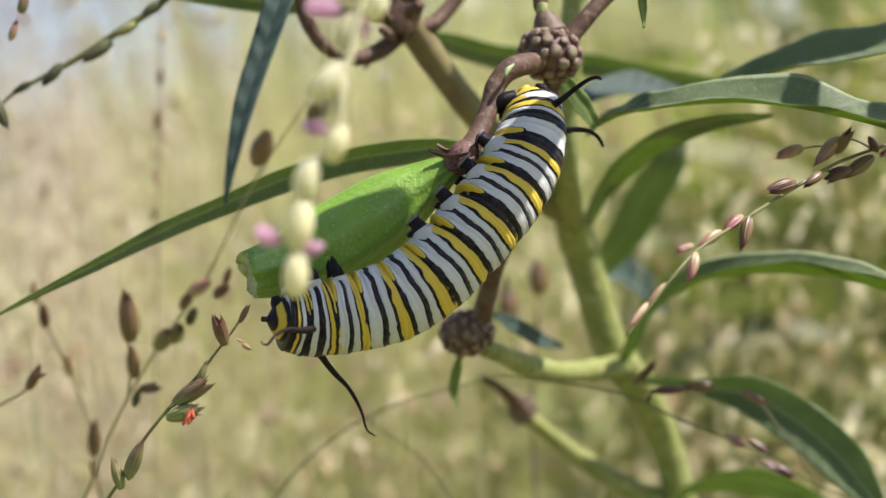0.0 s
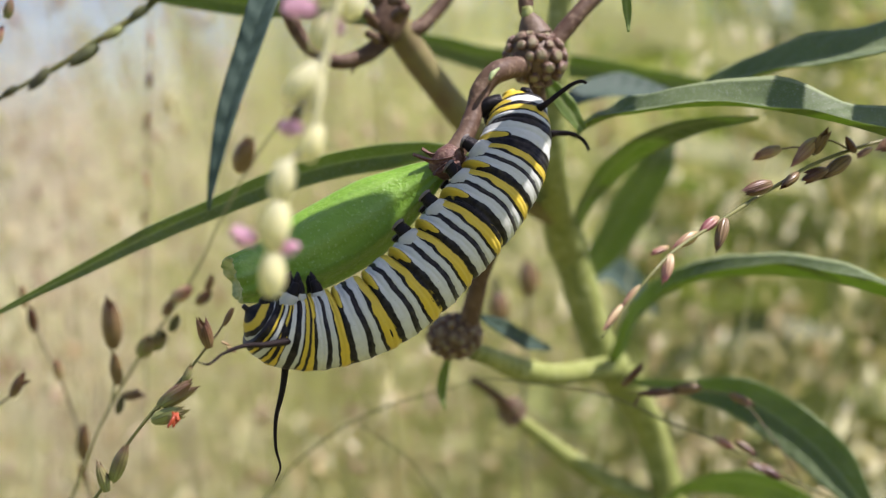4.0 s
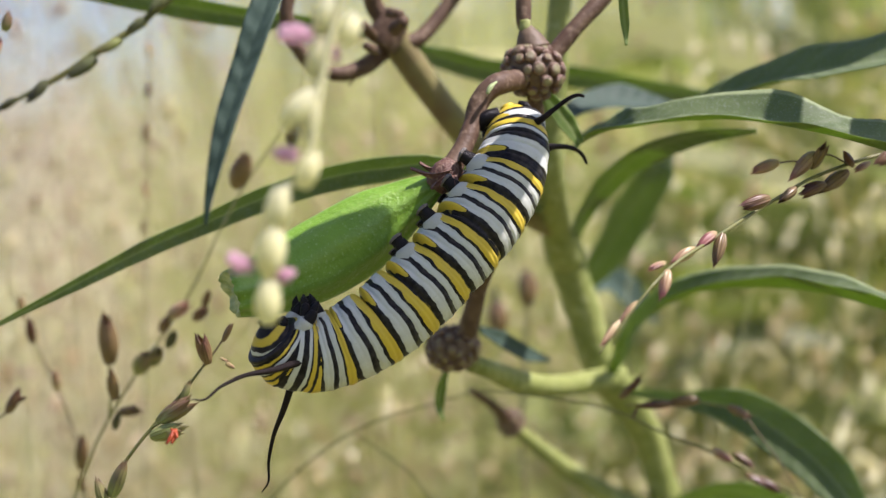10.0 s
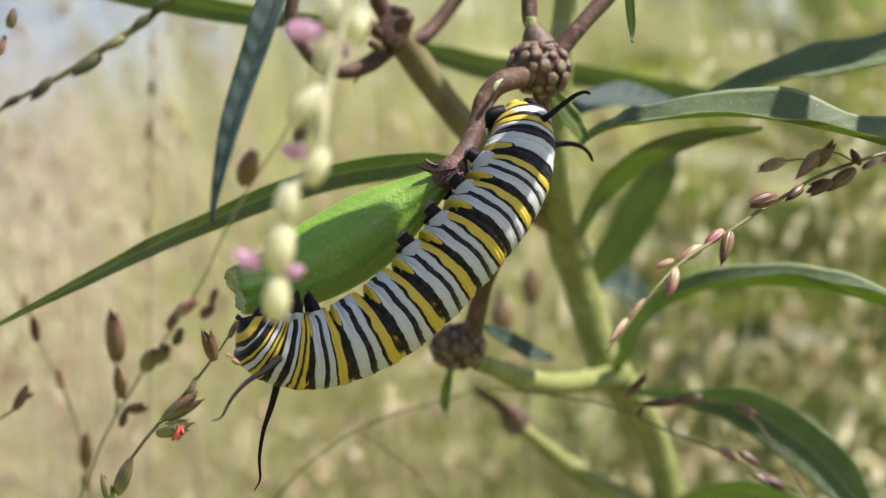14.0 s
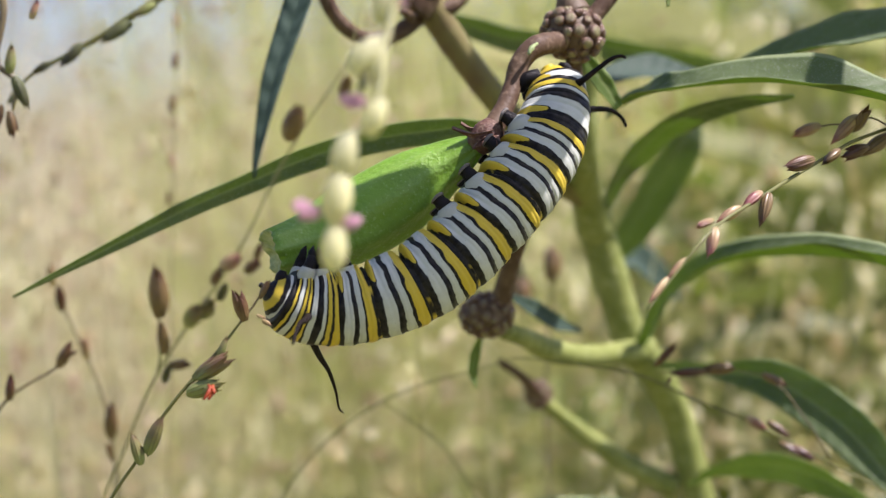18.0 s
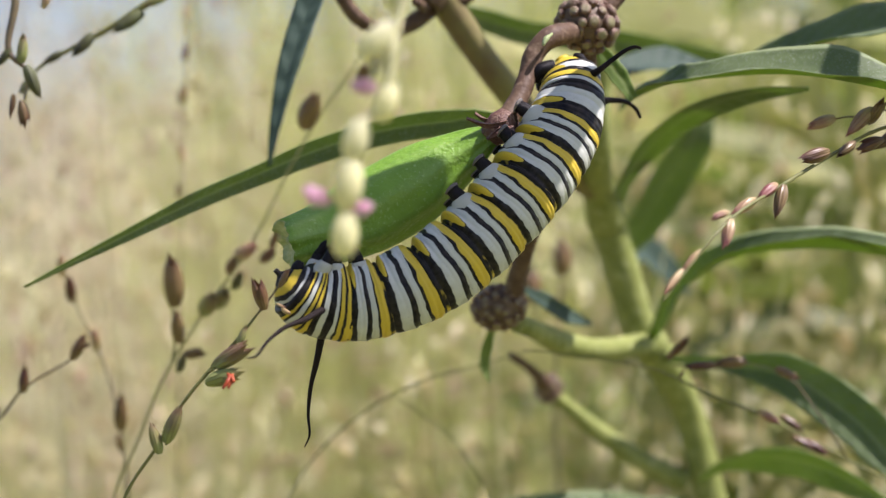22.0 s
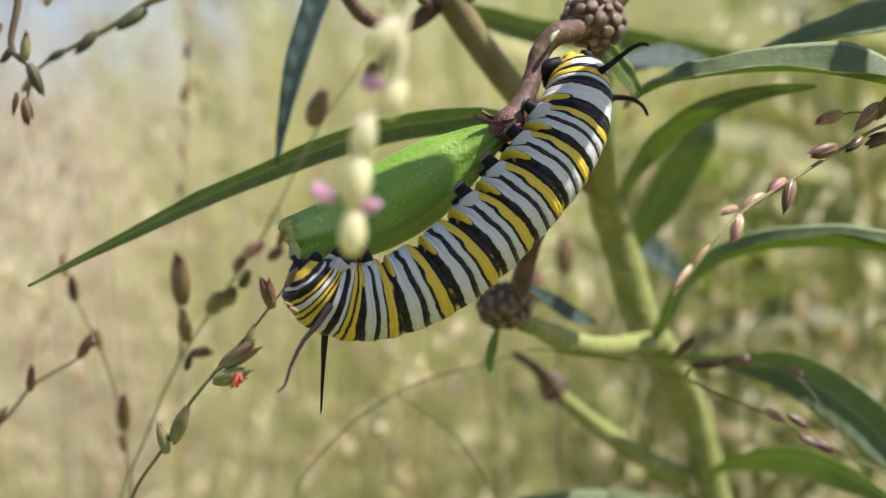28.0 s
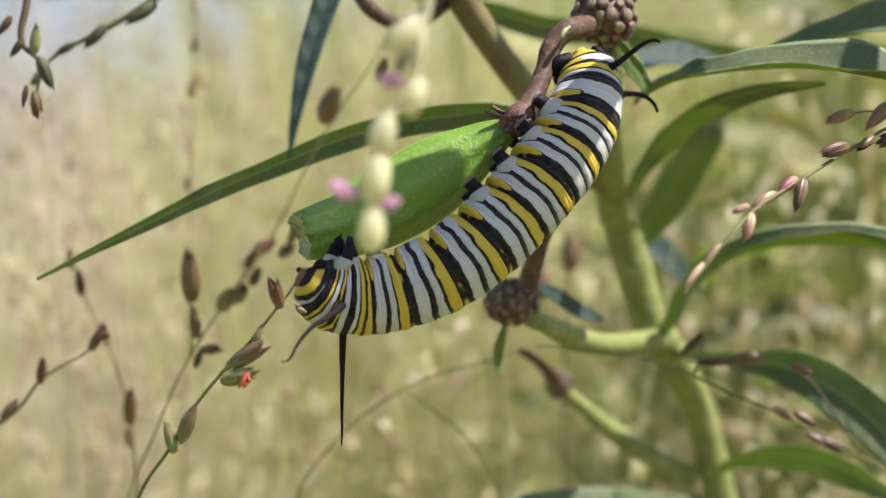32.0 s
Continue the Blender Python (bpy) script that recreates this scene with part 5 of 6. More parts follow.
spikes(g, [("cream_fat", (-14.1, -57.0, -5.7), (-13.9, -57.0, -1.2)), ("cream_fat", (-14.0, -57.0, -1.9), (-13.5, -57.0, 3.1)), ("cream_fat", (-13.5, -57.0, 1.9), (-12.8, -57.0, 6.0)), ("cream_fat", (-11.3, -57.0, 5.2), (-10.2, -57.0, 8.5)), ("cream_fat", (-12.8, -56.1, 10.1), (-10.3, -56.1, 13.7)), ("cream_fat", (-8.1, -55.1, 16.9), (-6.9, -55.1, 20.1)), ("cream_fat", (-10.2, -55.1, 18.1), (-8.8, -55.1, 21.3)), ("dull", (-12.1, -57.0, 8.6), (-11.4, -57.0, 10.6)), ("cream", (-10.9, -56.1, 9.3), (-10.1, -56.1, 12.8)), ("cream_fat", (-10.7, -55.1, 14.4), (-9.4, -55.1, 17.9)),
       ("stigma", (-15.3, -57.0, -1.3), (-17.3, -57.0, -0.2)), ("stigma", (-15.4, -57.0, -0.7), (-16.9, -57.0, -1.4)), ("stigma", (-13.6, -57.0, -1.9), (-11.9, -57.0, -1.5)), ("stigma", (-13.5, -57.0, -1.3), (-12.4, -57.0, -2.3)), ("stigma", (-11.6, -56.1, 7.9), (-13.7, -56.1, 8.2)), ("stigma", (-11.9, -56.1, 8.2), (-13.1, -56.1, 7.5)), ("stigma", (-10.5, -55.1, 17.8), (-13.4, -55.1, 18.0)), ("stigma", (-9.8, -55.1, 17.5), (-8.5, -55.1, 15.8)), ("stigma", (-9.6, -55.1, 17.3), (-9.2, -55.1, 15.7))])

# spikelets far to the side, low
g = LOW = grass(-150, -40, "thin grass with single brown spikelets")
culm(g, [(-57.6, -28.5, -28.6), (-49.3, -30.4, -21.9), (-46.4, -30.4, -18.4), (-42.8, -30.4, -16.2), (-41.6, -30.4, -15.3)], 0.15, 0.09, CULM_PURPLE)
spikes(g, [("brown", (-41.8, -30.8, -15.6), (-40.3, -31.3, -13.0)), ("brown", (-46.5, -30.8, -18.8), (-46.1, -31.3, -16.1)), ("brown", (-50.1, -30.8, -22.4), (-48.4, -31.3, -20.1)), ("brown_slim", (-41.5, -30.8, -14.7), (-39.7, -31.3, -14.0))])

# arching seed head high to the side
g = grass(-330, 90, "arching grass with dull green spikelets")
culm(g, [(-125.3, 57.0, -21.9), (-112.3, 47.5, 19.6), (-84.5, 38.0, 44.5), (-52.4, 34.2, 46.1), (-36.9, 33.2, 36.7), (-39.8, 33.2, 31.5), (-45.3, 33.2, 27.7), (-50.7, 33.2, 24.1), (-55.4, 33.8, 21.6), (-60.1, 34.2, 19.1), (-63.1, 34.2, 16.2)], 0.5, 0.16, CULM)
spikes(g, [("dull", (-57.5, 33.2, 20.5), (-60.4, 33.2, 18.8)), ("dull", (-53.4, 33.2, 23.0), (-56.2, 32.7, 19.6)), ("dull", (-46.7, 33.2, 26.0), (-50.9, 32.3, 23.0)), ("green", (-43.3, 33.2, 28.6), (-46.5, 32.3, 26.5)), ("dull", (-39.8, 33.2, 31.4), (-42.8, 32.3, 29.2)), ("dull", (-37.7, 33.2, 34.4), (-40.0, 32.3, 31.1)), ("dull", (-61.8, 34.2, 17.2), (-63.3, 33.2, 14.6))])
g = grass(-300, 60, "drooping grass tip with green and dark red spikelets")
culm(g, [(-115.6, 38.0, -4.6), (-86.1, 22.8, 36.4), (-66.0, 19.0, 35.8), (-60.4, 19.0, 27.2), (-61.0, 19.0, 19.4), (-58.6, 19.0, 16.5), (-58.9, 19.0, 12.9)], 0.5, 0.15, CULM_PURPLE)
spikes(g, [("brown", (-62.3, 19.0, 22.2), (-64.0, 19.0, 19.5)), ("green", (-59.4, 19.0, 17.5), (-59.0, 19.0, 21.5)), ("dull", (-58.7, 19.0, 17.2), (-56.9, 19.0, 12.8)), ("brown_open", (-59.3, 19.0, 12.8), (-58.7, 19.0, 9.2)), ("dull", (-60.7, 19.0, 19.4), (-62.4, 19.0, 16.9)), ("green_fat", (-55.4, 19.0, 27.8), (-54.6, 19.0, 30.5)), ("pink", (-56.7, 19.0, 24.4), (-55.7, 19.0, 27.1)), ("brown_slim", (-60.3, 19.0, 13.6), (-60.7, 19.0, 10.4))])

# seed head that reaches in from the other side
g = SIDE = grass(150, 30, "grass seed head with pinkish purple spikelets under a leaf")
culm(g, [(94.8, 38.0, -35.8), (81.2, 22.8, 1.5), (63.6, 13.3, 12.9), (53.2, 8.5, 11.7), (44.1, 3.8, 8.9), (39.4, 0.0, 6.6), (34.7, -3.8, 4.1), (29.2, -11.4, 1.3), (24.6, -17.1, -1.1), (21.7, -20.9, -3.3), (18.6, -22.8, -6.8), (15.7, -24.7, -10.2)], 0.21, 0.11, CULM)
pedicel(g, [(43.9, 5.7, 9.7), (42.1, 6.6, 10.7), (40.1, 7.6, 10.5)], 0.12, CULM_PURPLE)
pedicel(g, [(47.9, 5.7, 10.4), (45.9, 5.7, 11.4), (43.9, 5.7, 11.3)], 0.12, CULM_PURPLE)
spikes(g, [("pink", (40.2, 7.6, 10.6), (36.6, 7.6, 9.4)), ("pink", (44.1, 5.7, 11.6), (40.6, 4.7, 8.1)), ("brown_open", (43.9, 5.7, 10.0), (45.2, 3.8, 12.8)), ("brown", (47.9, 5.7, 9.4), (43.8, 3.8, 6.6)), ("brown_open", (44.9, 3.8, 7.9), (41.4, 2.8, 6.5)), ("brown", (48.6, 5.7, 10.1), (47.0, 3.8, 11.9)), ("pink_slim", (50.6, 5.7, 10.5), (48.2, 3.8, 9.3)), ("brown", (54.4, 7.6, 12.1), (51.1, 5.7, 10.0)), ("brown", (36.8, -3.8, 6.0), (33.0, -5.7, 4.8)), ("brown", (30.3, -11.4, 1.8), (29.1, -13.3, -1.8)), ("pink", (29.5, -11.4, 2.0), (27.1, -13.3, 0.3)), ("pink", (26.9, -13.3, 0.3), (24.1, -15.2, -1.4)), ("pink_slim", (23.1, -19.0, -1.2), (20.9, -20.9, -1.9)), ("pink", (23.3, -19.0, -2.0), (22.4, -20.9, -5.1)), ("pink_slim", (19.9, -21.8, -5.1), (17.6, -22.8, -7.5)), ("pink_slim", (17.9, -22.8, -7.1), (15.7, -24.7, -9.7)), ("brown", (40.6, 0.0, 7.2), (38.2, -1.9, 5.5))])

# thin seed head low on the same side
g = grass(170, 60, "thin trailing grass with purple and orange spikelets")
culm(g, [(94.2, 57.0, -68.3), (61.0, 39.9, -40.8), (49.4, 37.1, -33.9), (42.2, 36.1, -30.1), (35.9, 35.5, -27.1), (30.5, 35.5, -25.0), (22.9, 36.1, -21.7), (15.1, 36.1, -20.2), (7.5, 38.0, -19.4), (4.8, 38.0, -19.4)], 0.17, 0.08, CULM)
pedicel(g, [(49.4, 37.1, -33.9), (42.0, 35.2, -23.4), (34.9, 34.2, -20.5), (25.0, 34.2, -21.0)], 0.12, CULM_PURPLE)
spikes(g, [("brown", (34.9, 34.2, -20.3), (30.2, 34.2, -20.6)), ("brown_slim", (31.1, 34.2, -20.8), (25.9, 34.2, -21.1)), ("brown_slim", (24.2, 34.2, -20.0), (27.3, 33.2, -16.7)), ("brown", (38.8, 34.2, -21.1), (42.1, 33.2, -22.7)), ("pink", (36.8, 35.2, -27.0), (39.5, 34.2, -28.7)), ("brown_slim", (39.7, 35.2, -27.6), (42.8, 34.2, -29.7)), ("brown_slim", (41.4, 35.2, -30.4), (44.9, 34.2, -32.3)), ("brown", (43.1, 35.2, -30.9), (46.1, 34.2, -33.0)), ("brown_slim", (26.5, 34.2, -21.5), (25.6, 33.2, -22.8))])

g = grass(-160, 60, "thin grass with rosy brown spikelets behind the slender one")
culm(g, [(-53.5, 60.8, -44.5), (-54.3, 60.8, -35.9), (-55.0, 60.8, -30.8), (-57.8, 60.8, -22.2), (-61.2, 60.8, -15.3), (-63.8, 60.8, -8.5)], 0.2, 0.12, CULM_PURPLE)
spikes(g, [("brown", (-54.7, 60.8, -33.3), (-54.3, 58.9, -27.3)), ("brown", (-62.1, 60.8, -14.0), (-62.4, 58.9, -9.8)), ("pink", (-58.3, 60.8, -21.3), (-58.5, 58.9, -17.8)), ("brown_slim", (-54.5, 60.8, -36.6), (-55.0, 58.9, -33.5)), ("pink", (-63.6, 60.8, -10.2), (-63.6, 58.9, -6.7))])

# brown buds on upright stalks behind the lower receptacle
g = grass(60, 160, "brown grass buds on thin upright stalks, out of focus")
culm(g, [(15.1, 123.5, -34.2), (15.6, 123.5, -21.3), (16.1, 123.5, -10.6), (16.3, 123.5, -4.2)], 0.3, 0.2, CULM_PURPLE)
pedicel(g, [(15.4, 123.5, -25.6), (11.4, 123.5, -19.2), (10.5, 123.5, -13.8)], 0.2, CULM_PURPLE)
spikes(g, [("brown_fat", (16.1, 123.5, -10.6), (16.3, 123.5, -3.1)), ("brown_fat", (10.7, 123.5, -16.0), (10.3, 123.5, -8.5)), ("dull", (10.3, 123.5, -10.6), (9.9, 123.5, -6.3))])

# bare thin blades and stalks further back
g = thing("grass_blade", (-40, 70, DOWN), "thin curved green grass blade", "grass")
culm(g, [(-29.0, 57.0, -43.8), (-24.0, 57.0, -35.5), (-16.4, 57.0, -29.0), (-8.8, 57.0, -25.1), (-1.2, 57.0, -22.9), (5.6, 57.0, -20.9)], 0.14, 0.09, CULM)
g = thing("grass_blade", (40, 70, DOWN), "thin straight dry grass stalk", "stalk")
culm(g, [(1.4, 60.8, -44.5), (-3.8, 60.8, -35.1), (-8.9, 60.8, -30.8), (-13.4, 60.8, -27.8)], 0.13, 0.08, CULM)
g = grass(-95, 130, "brown dotted grass stalk, far out of focus")
culm(g, [(-53.2, 104.5, -46.2), (-52.3, 100.7, -15.8), (-51.5, 98.8, 13.9), (-51.3, 98.8, 33.7), (-50.9, 98.8, 58.3)], 0.11, 0.10, CULM_PURPLE)
spikes(g, [("brown", (-51.9, 98.8, 19.0), (-51.5, 98.8, 23.0)), ("brown", (-51.5, 98.8, 26.6), (-51.3, 98.8, 30.1)), ("pink", (-51.7, 98.8, 9.0), (-52.3, 98.8, 12.4)), ("brown", (-52.5, 98.8, 2.9), (-52.3, 98.8, 5.6)), ("pink", (-51.1, 98.8, 33.7), (-51.5, 98.8, 37.0))])


# ---- what moves ----
# seconds, then the chest's and the head's place, and the reach of each front tentacle, in millimetres across and up
CHEST = [
    (0.0, -16.1, -9.6), (1.0, -16.3, -9.9), (2.0, -16.1, -11.1), (3.0, -16.2, -10.8), (3.5, -17.1, -10.6), (5.5, -16.7, -10.3),
    (6.0, -17.0, -10.8), (7.0, -16.0, -11.2), (8.0, -17.0, -10.5), (9.0, -17.4, -11.1), (10.0, -16.6, -11.3), (11.0, -17.6, -10.8),
    (12.0, -17.6, -10.9), (13.0, -18.5, -11.3), (14.0, -17.7, -11.3), (14.5, -18.2, -10.9), (16.5, -18.6, -10.9), (17.0, -19.4, -10.5),
    (18.0, -18.9, -10.8), (19.0, -19.2, -10.1), (20.0, -18.4, -10.5), (21.0, -19.6, -11.1), (22.0, -19.2, -11.2), (23.0, -18.8, -11.4),
    (24.0, -18.2, -11.6), (25.0, -18.6, -11.7), (27.5, -19.0, -11.2), (28.0, -18.7, -11.1), (29.0, -18.7, -11.2), (30.0, -19.1, -11.4),
    (31.0, -19.9, -11.9), (32.0, -19.7, -11.3)]
HEAD = [
    (0.0, -19.1, -9.7), (1.0, -19.8, -9.2), (2.0, -19.4, -9.8), (3.0, -19.7, -9.5), (3.5, -19.9, -9.1), (5.5, -20.4, -9.6),
    (6.0, -20.4, -9.5), (7.0, -18.9, -10.4), (8.0, -20.7, -8.8), (9.0, -20.7, -9.9), (10.0, -18.6, -9.7), (11.0, -21.6, -9.4),
    (12.0, -21.6, -8.6), (13.0, -21.9, -9.3), (14.0, -21.2, -9.3), (14.5, -21.6, -8.9), (16.5, -21.9, -8.5), (17.0, -22.0, -9.4),
    (18.0, -22.3, -9.6), (19.0, -22.4, -8.2), (20.0, -20.9, -9.6), (21.0, -23.2, -9.3), (22.0, -22.4, -9.5), (23.0, -21.4, -9.3),
    (24.0, -21.6, -9.3), (25.0, -21.4, -8.2), (27.5, -22.5, -8.9), (28.0, -21.7, -8.6), (29.0, -21.1, -9.6), (30.0, -21.5, -9.1),
    (31.0, -23.6, -9.9), (32.0, -21.9, -10.1)]
WHIP_FAR = [
    (0.0, 3.9, -6.7), (1.0, -2.4, -13.9), (2.0, -0.2, -12.7), (3.0, 0.4, -11.0), (3.5, -0.9, -13.4), (5.5, -1.1, -13.1),
    (6.0, -1.3, -12.1), (7.0, -1.2, -12.3), (8.0, -2.6, -12.7), (9.0, -0.9, -11.2), (10.0, -3.0, -10.9), (11.0, 1.5, -4.4),
    (12.0, 3.6, -11.5), (13.0, -1.7, -12.1), (14.0, -2.5, -11.5), (14.5, 3.0, -6.7), (16.5, -0.4, -8.3), (17.0, -1.8, -10.3),
    (18.0, 1.4, -4.5), (19.0, 5.1, -9.1), (20.0, -1.8, -12.7), (21.0, -1.8, -10.3), (22.0, -1.7, -11.8), (23.0, -1.7, -9.8),
    (24.0, 0.6, -10.7), (25.0, -0.6, -8.6), (27.5, 0.2, -8.9), (28.0, -0.6, -5.3), (29.0, -1.1, -8.5), (30.0, -1.2, -10.3),
    (31.0, -1.8, -4.1), (32.0, -0.2, -12.4)]
WHIP_NEAR = [
    (0.0, -3.3, -0.8), (1.0, -7.3, -1.1), (2.0, -8.6, -2.7), (3.0, -7.7, -2.6), (3.5, -7.3, -2.0), (5.5, -5.3, -0.8),
    (6.0, -8.5, -1.2), (7.0, -9.1, -3.2), (8.0, -4.7, -0.9), (9.0, -8.9, -2.4), (10.0, -8.6, -3.0), (11.0, 0.2, -1.8),
    (12.0, -1.2, -1.8), (13.0, -4.5, -3.9), (14.0, -4.7, -5.0), (14.5, -0.6, -2.4), (16.5, -1.2, -1.2), (17.0, -2.4, -1.4),
    (18.0, -0.4, -1.8), (19.0, -1.8, -1.2), (20.0, -7.5, -2.5), (21.0, -6.3, -4.4), (22.0, -5.6, -4.0), (23.0, -5.9, -4.5),
    (24.0, -6.2, -4.9), (25.0, -5.1, -5.7), (27.5, -5.3, -5.4), (28.0, -3.8, -7.5), (29.0, -8.1, -6.2), (30.0, -5.1, -6.2),
    (31.0, -2.0, -4.7), (32.0, -4.4, -4.7)]


def swayed(ob, x, z):
    """A grass pushed aside by the air, millimetres across and up."""
    return Matrix.Translation(ROOT[ob] + TURN @ Vector((x * 0.001, 0, z * 0.001)))


def motions():
    rows = {k: [] for k in range(7, 13)}
    whips = [[], []]
    for c, h, wa, wb in zip(CHEST, HEAD, WHIP_FAR, WHIP_NEAR):
        line = JOINTS[:-1] + chain(Vector((c[1], CHEST_REST.y, c[2])), Vector((h[1], HEAD_REST.y, h[2])))
        for k in rows:
            rows[k].append((c[0], body_pose(line[k], line[k + 1])))
        ring = body_pose(line[10], line[11])
        for n, (w, seat) in enumerate(((wa, (0.2, 1.6, 3.5)), (wb, (1.7, -3.5, 1.5)))):
            length = math.hypot(w[1], w[2])
            depth = math.sqrt(max(0.0, LONG * LONG - length * length)) * (0.35 if n == 0 else -0.8)
            way = (TURN @ Vector((w[1], depth, w[2]))).normalized()
            m = way.to_track_quat("Z", "X").to_matrix().to_4x4()
            m = m @ Matrix.Diagonal((0.001, 0.001, 0.001, 1))
            m.translation = ring @ Vector(seat)
            whips[n].append((c[0], m))
    for k, r in rows.items():
        walk(SEGMENTS[k], r)
    for ob, r in zip(FRONT_TENTACLES, whips):
        ob.scale = (0.001, 0.001, 0.001)
        walk(ob, r)
    walk(SHARP, [(0.0, swayed(SHARP, -0.14, -0.10)), (0.5, swayed(SHARP, -0.34, 0.28)), (1.0, swayed(SHARP, -0.45, 0.51)), (1.5, swayed(SHARP, -0.26, 0.63)), (2.0, swayed(SHARP, -0.36, 1.02)), (2.5, swayed(SHARP, -0.46, 0.86)), (3.0, swayed(SHARP, -0.52, 0.47)), (3.5, swayed(SHARP, -0.33, 0.27)), (5.5, swayed(SHARP, -0.03, 0.14)), (6.0, swayed(SHARP, 0.07, 0.01)), (6.5, swayed(SHARP, -0.11, 0.12)), (7.0, swayed(SHARP, -0.00, 0.22)), (7.5, swayed(SHARP, 0.06, -0.05)), (8.0, swayed(SHARP, 0.10, -0.05)), (8.5, swayed(SHARP, 0.08, 0.01)), (9.0, swayed(SHARP, 0.00, 0.00)), (9.5, swayed(SHARP, 0.01, 0.05)), (10.0, swayed(SHARP, -0.01, 0.04)), (10.5, swayed(SHARP, -0.05, 0.06)), (11.0, swayed(SHARP, -0.11, -0.04)), (11.5, swayed(SHARP, 0.05, -0.00)), (12.0, swayed(SHARP, -0.12, 0.11)), (12.5, swayed(SHARP, -0.30, 0.39)), (13.0, swayed(SHARP, 0.02, 0.03)), (13.5, swayed(SHARP, 0.09, -0.00)), (14.0, swayed(SHARP, 0.02, 0.12)), (14.5, swayed(SHARP, -0.10, 0.26)), (16.5, swayed(SHARP, -0.35, 0.10)), (17.0, swayed(SHARP, -0.34, 0.24)), (17.5, swayed(SHARP, -0.16, -0.13)), (18.0, swayed(SHARP, -0.65, 0.06)), (18.5, swayed(SHARP, -0.73, 0.44)), (19.0, swayed(SHARP, -0.28, 0.24)), (19.5, swayed(SHARP, 0.14, 0.23)), (20.0, swayed(SHARP, 0.26, -0.02)), (20.5, swayed(SHARP, -0.16, 0.71)), (21.0, swayed(SHARP, -0.52, 0.77)), (21.5, swayed(SHARP, -0.44, 0.62)), (22.0, swayed(SHARP, -0.02, 0.23)), (22.5, swayed(SHARP, 0.10, 0.16)), (23.0, swayed(SHARP, 0.10, 0.09)), (23.5, swayed(SHARP, 0.27, 0.26)), (24.0, swayed(SHARP, -0.00, 0.03)), (24.5, swayed(SHARP, -0.15, 0.12)), (25.0, swayed(SHARP, 0.11, -0.26)), (25.5, swayed(SHARP, 0.06, -0.08)), (27.5, swayed(SHARP, -0.42, 0.34)), (28.0, swayed(SHARP, 0.13, 0.26)), (28.5, swayed(SHARP, -0.01, 0.00)), (29.0, swayed(SHARP, -0.05, 0.17)), (29.5, swayed(SHARP, -0.16, -0.13)), (30.0, swayed(SHARP, 0.01, -0.45)), (30.5, swayed(SHARP, -0.78, 0.03)), (31.0, swayed(SHARP, -0.99, 0.37)), (31.5, swayed(SHARP, -0.30, -0.01)), (32.0, swayed(SHARP, -0.10, -0.40))])
    walk(SOFT, [(0.0, swayed(SOFT, -0.01, 0.05)), (5.5, swayed(SOFT, -0.01, 0.05)), (6.0, swayed(SOFT, 0.00, 0.13)), (6.5, swayed(SOFT, -0.04, 0.17)), (7.0, swayed(SOFT, -0.03, 0.09)), (7.5, swayed(SOFT, 0.02, 0.11)), (8.0, swayed(SOFT, 0.07, -0.03)), (8.5, swayed(SOFT, 0.07, 0.01)), (9.0, swayed(SOFT, 0.00, 0.00)), (9.5, swayed(SOFT, 0.02, 0.14)), (10.0, swayed(SOFT, -0.00, 0.08)), (10.5, swayed(SOFT, -0.03, 0.01)), (11.0, swayed(SOFT, -0.09, 0.10)), (11.5, swayed(SOFT, 0.02, 0.02)), (12.0, swayed(SOFT, 0.02, 0.01)), (12.5, swayed(SOFT, -0.00, -0.09)), (13.0, swayed(SOFT, 0.03, -0.07)), (13.5, swayed(SOFT, 0.03, -0.01)), (14.0, swayed(SOFT, 0.04, 0.01)), (14.5, swayed(SOFT, -0.08, 0.05)), (16.5, swayed(SOFT, 0.04, -0.00)), (17.0, swayed(SOFT, 0.14, -0.16)), (17.5, swayed(SOFT, 0.17, -0.04)), (18.0, swayed(SOFT, 0.16, -0.12)), (18.5, swayed(SOFT, 0.09, -0.09)), (19.0, swayed(SOFT, 0.24, -0.13)), (19.5, swayed(SOFT, 0.28, -0.18)), (20.0, swayed(SOFT, 0.33, -0.20)), (20.5, swayed(SOFT, 0.32, -0.09)), (21.0, swayed(SOFT, 0.06, -0.09)), (21.5, swayed(SOFT, 0.16, -0.04)), (22.0, swayed(SOFT, 0.17, -0.11)), (22.5, swayed(SOFT, 0.18, -0.10)), (23.0, swayed(SOFT, 0.09, -0.03)), (23.5, swayed(SOFT, 0.35, -0.00)), (24.0, swayed(SOFT, 0.13, -0.21)), (24.5, swayed(SOFT, 0.06, -0.17)), (25.0, swayed(SOFT, 0.19, -0.23)), (25.5, swayed(SOFT, 0.16, -0.30)), (27.5, swayed(SOFT, 0.09, 0.05)), (28.0, swayed(SOFT, 0.14, -0.06)), (28.5, swayed(SOFT, 0.15, -0.13)), (29.0, swayed(SOFT, 0.11, -0.20)), (29.5, swayed(SOFT, 0.16, -0.31)), (30.0, swayed(SOFT, 0.14, -0.36)), (30.5, swayed(SOFT, 0.05, -0.47)), (31.0, swayed(SOFT, -0.14, -0.39)), (31.5, swayed(SOFT, 0.04, -0.20)), (32.0, swayed(SOFT, 0.00, -0.41))])
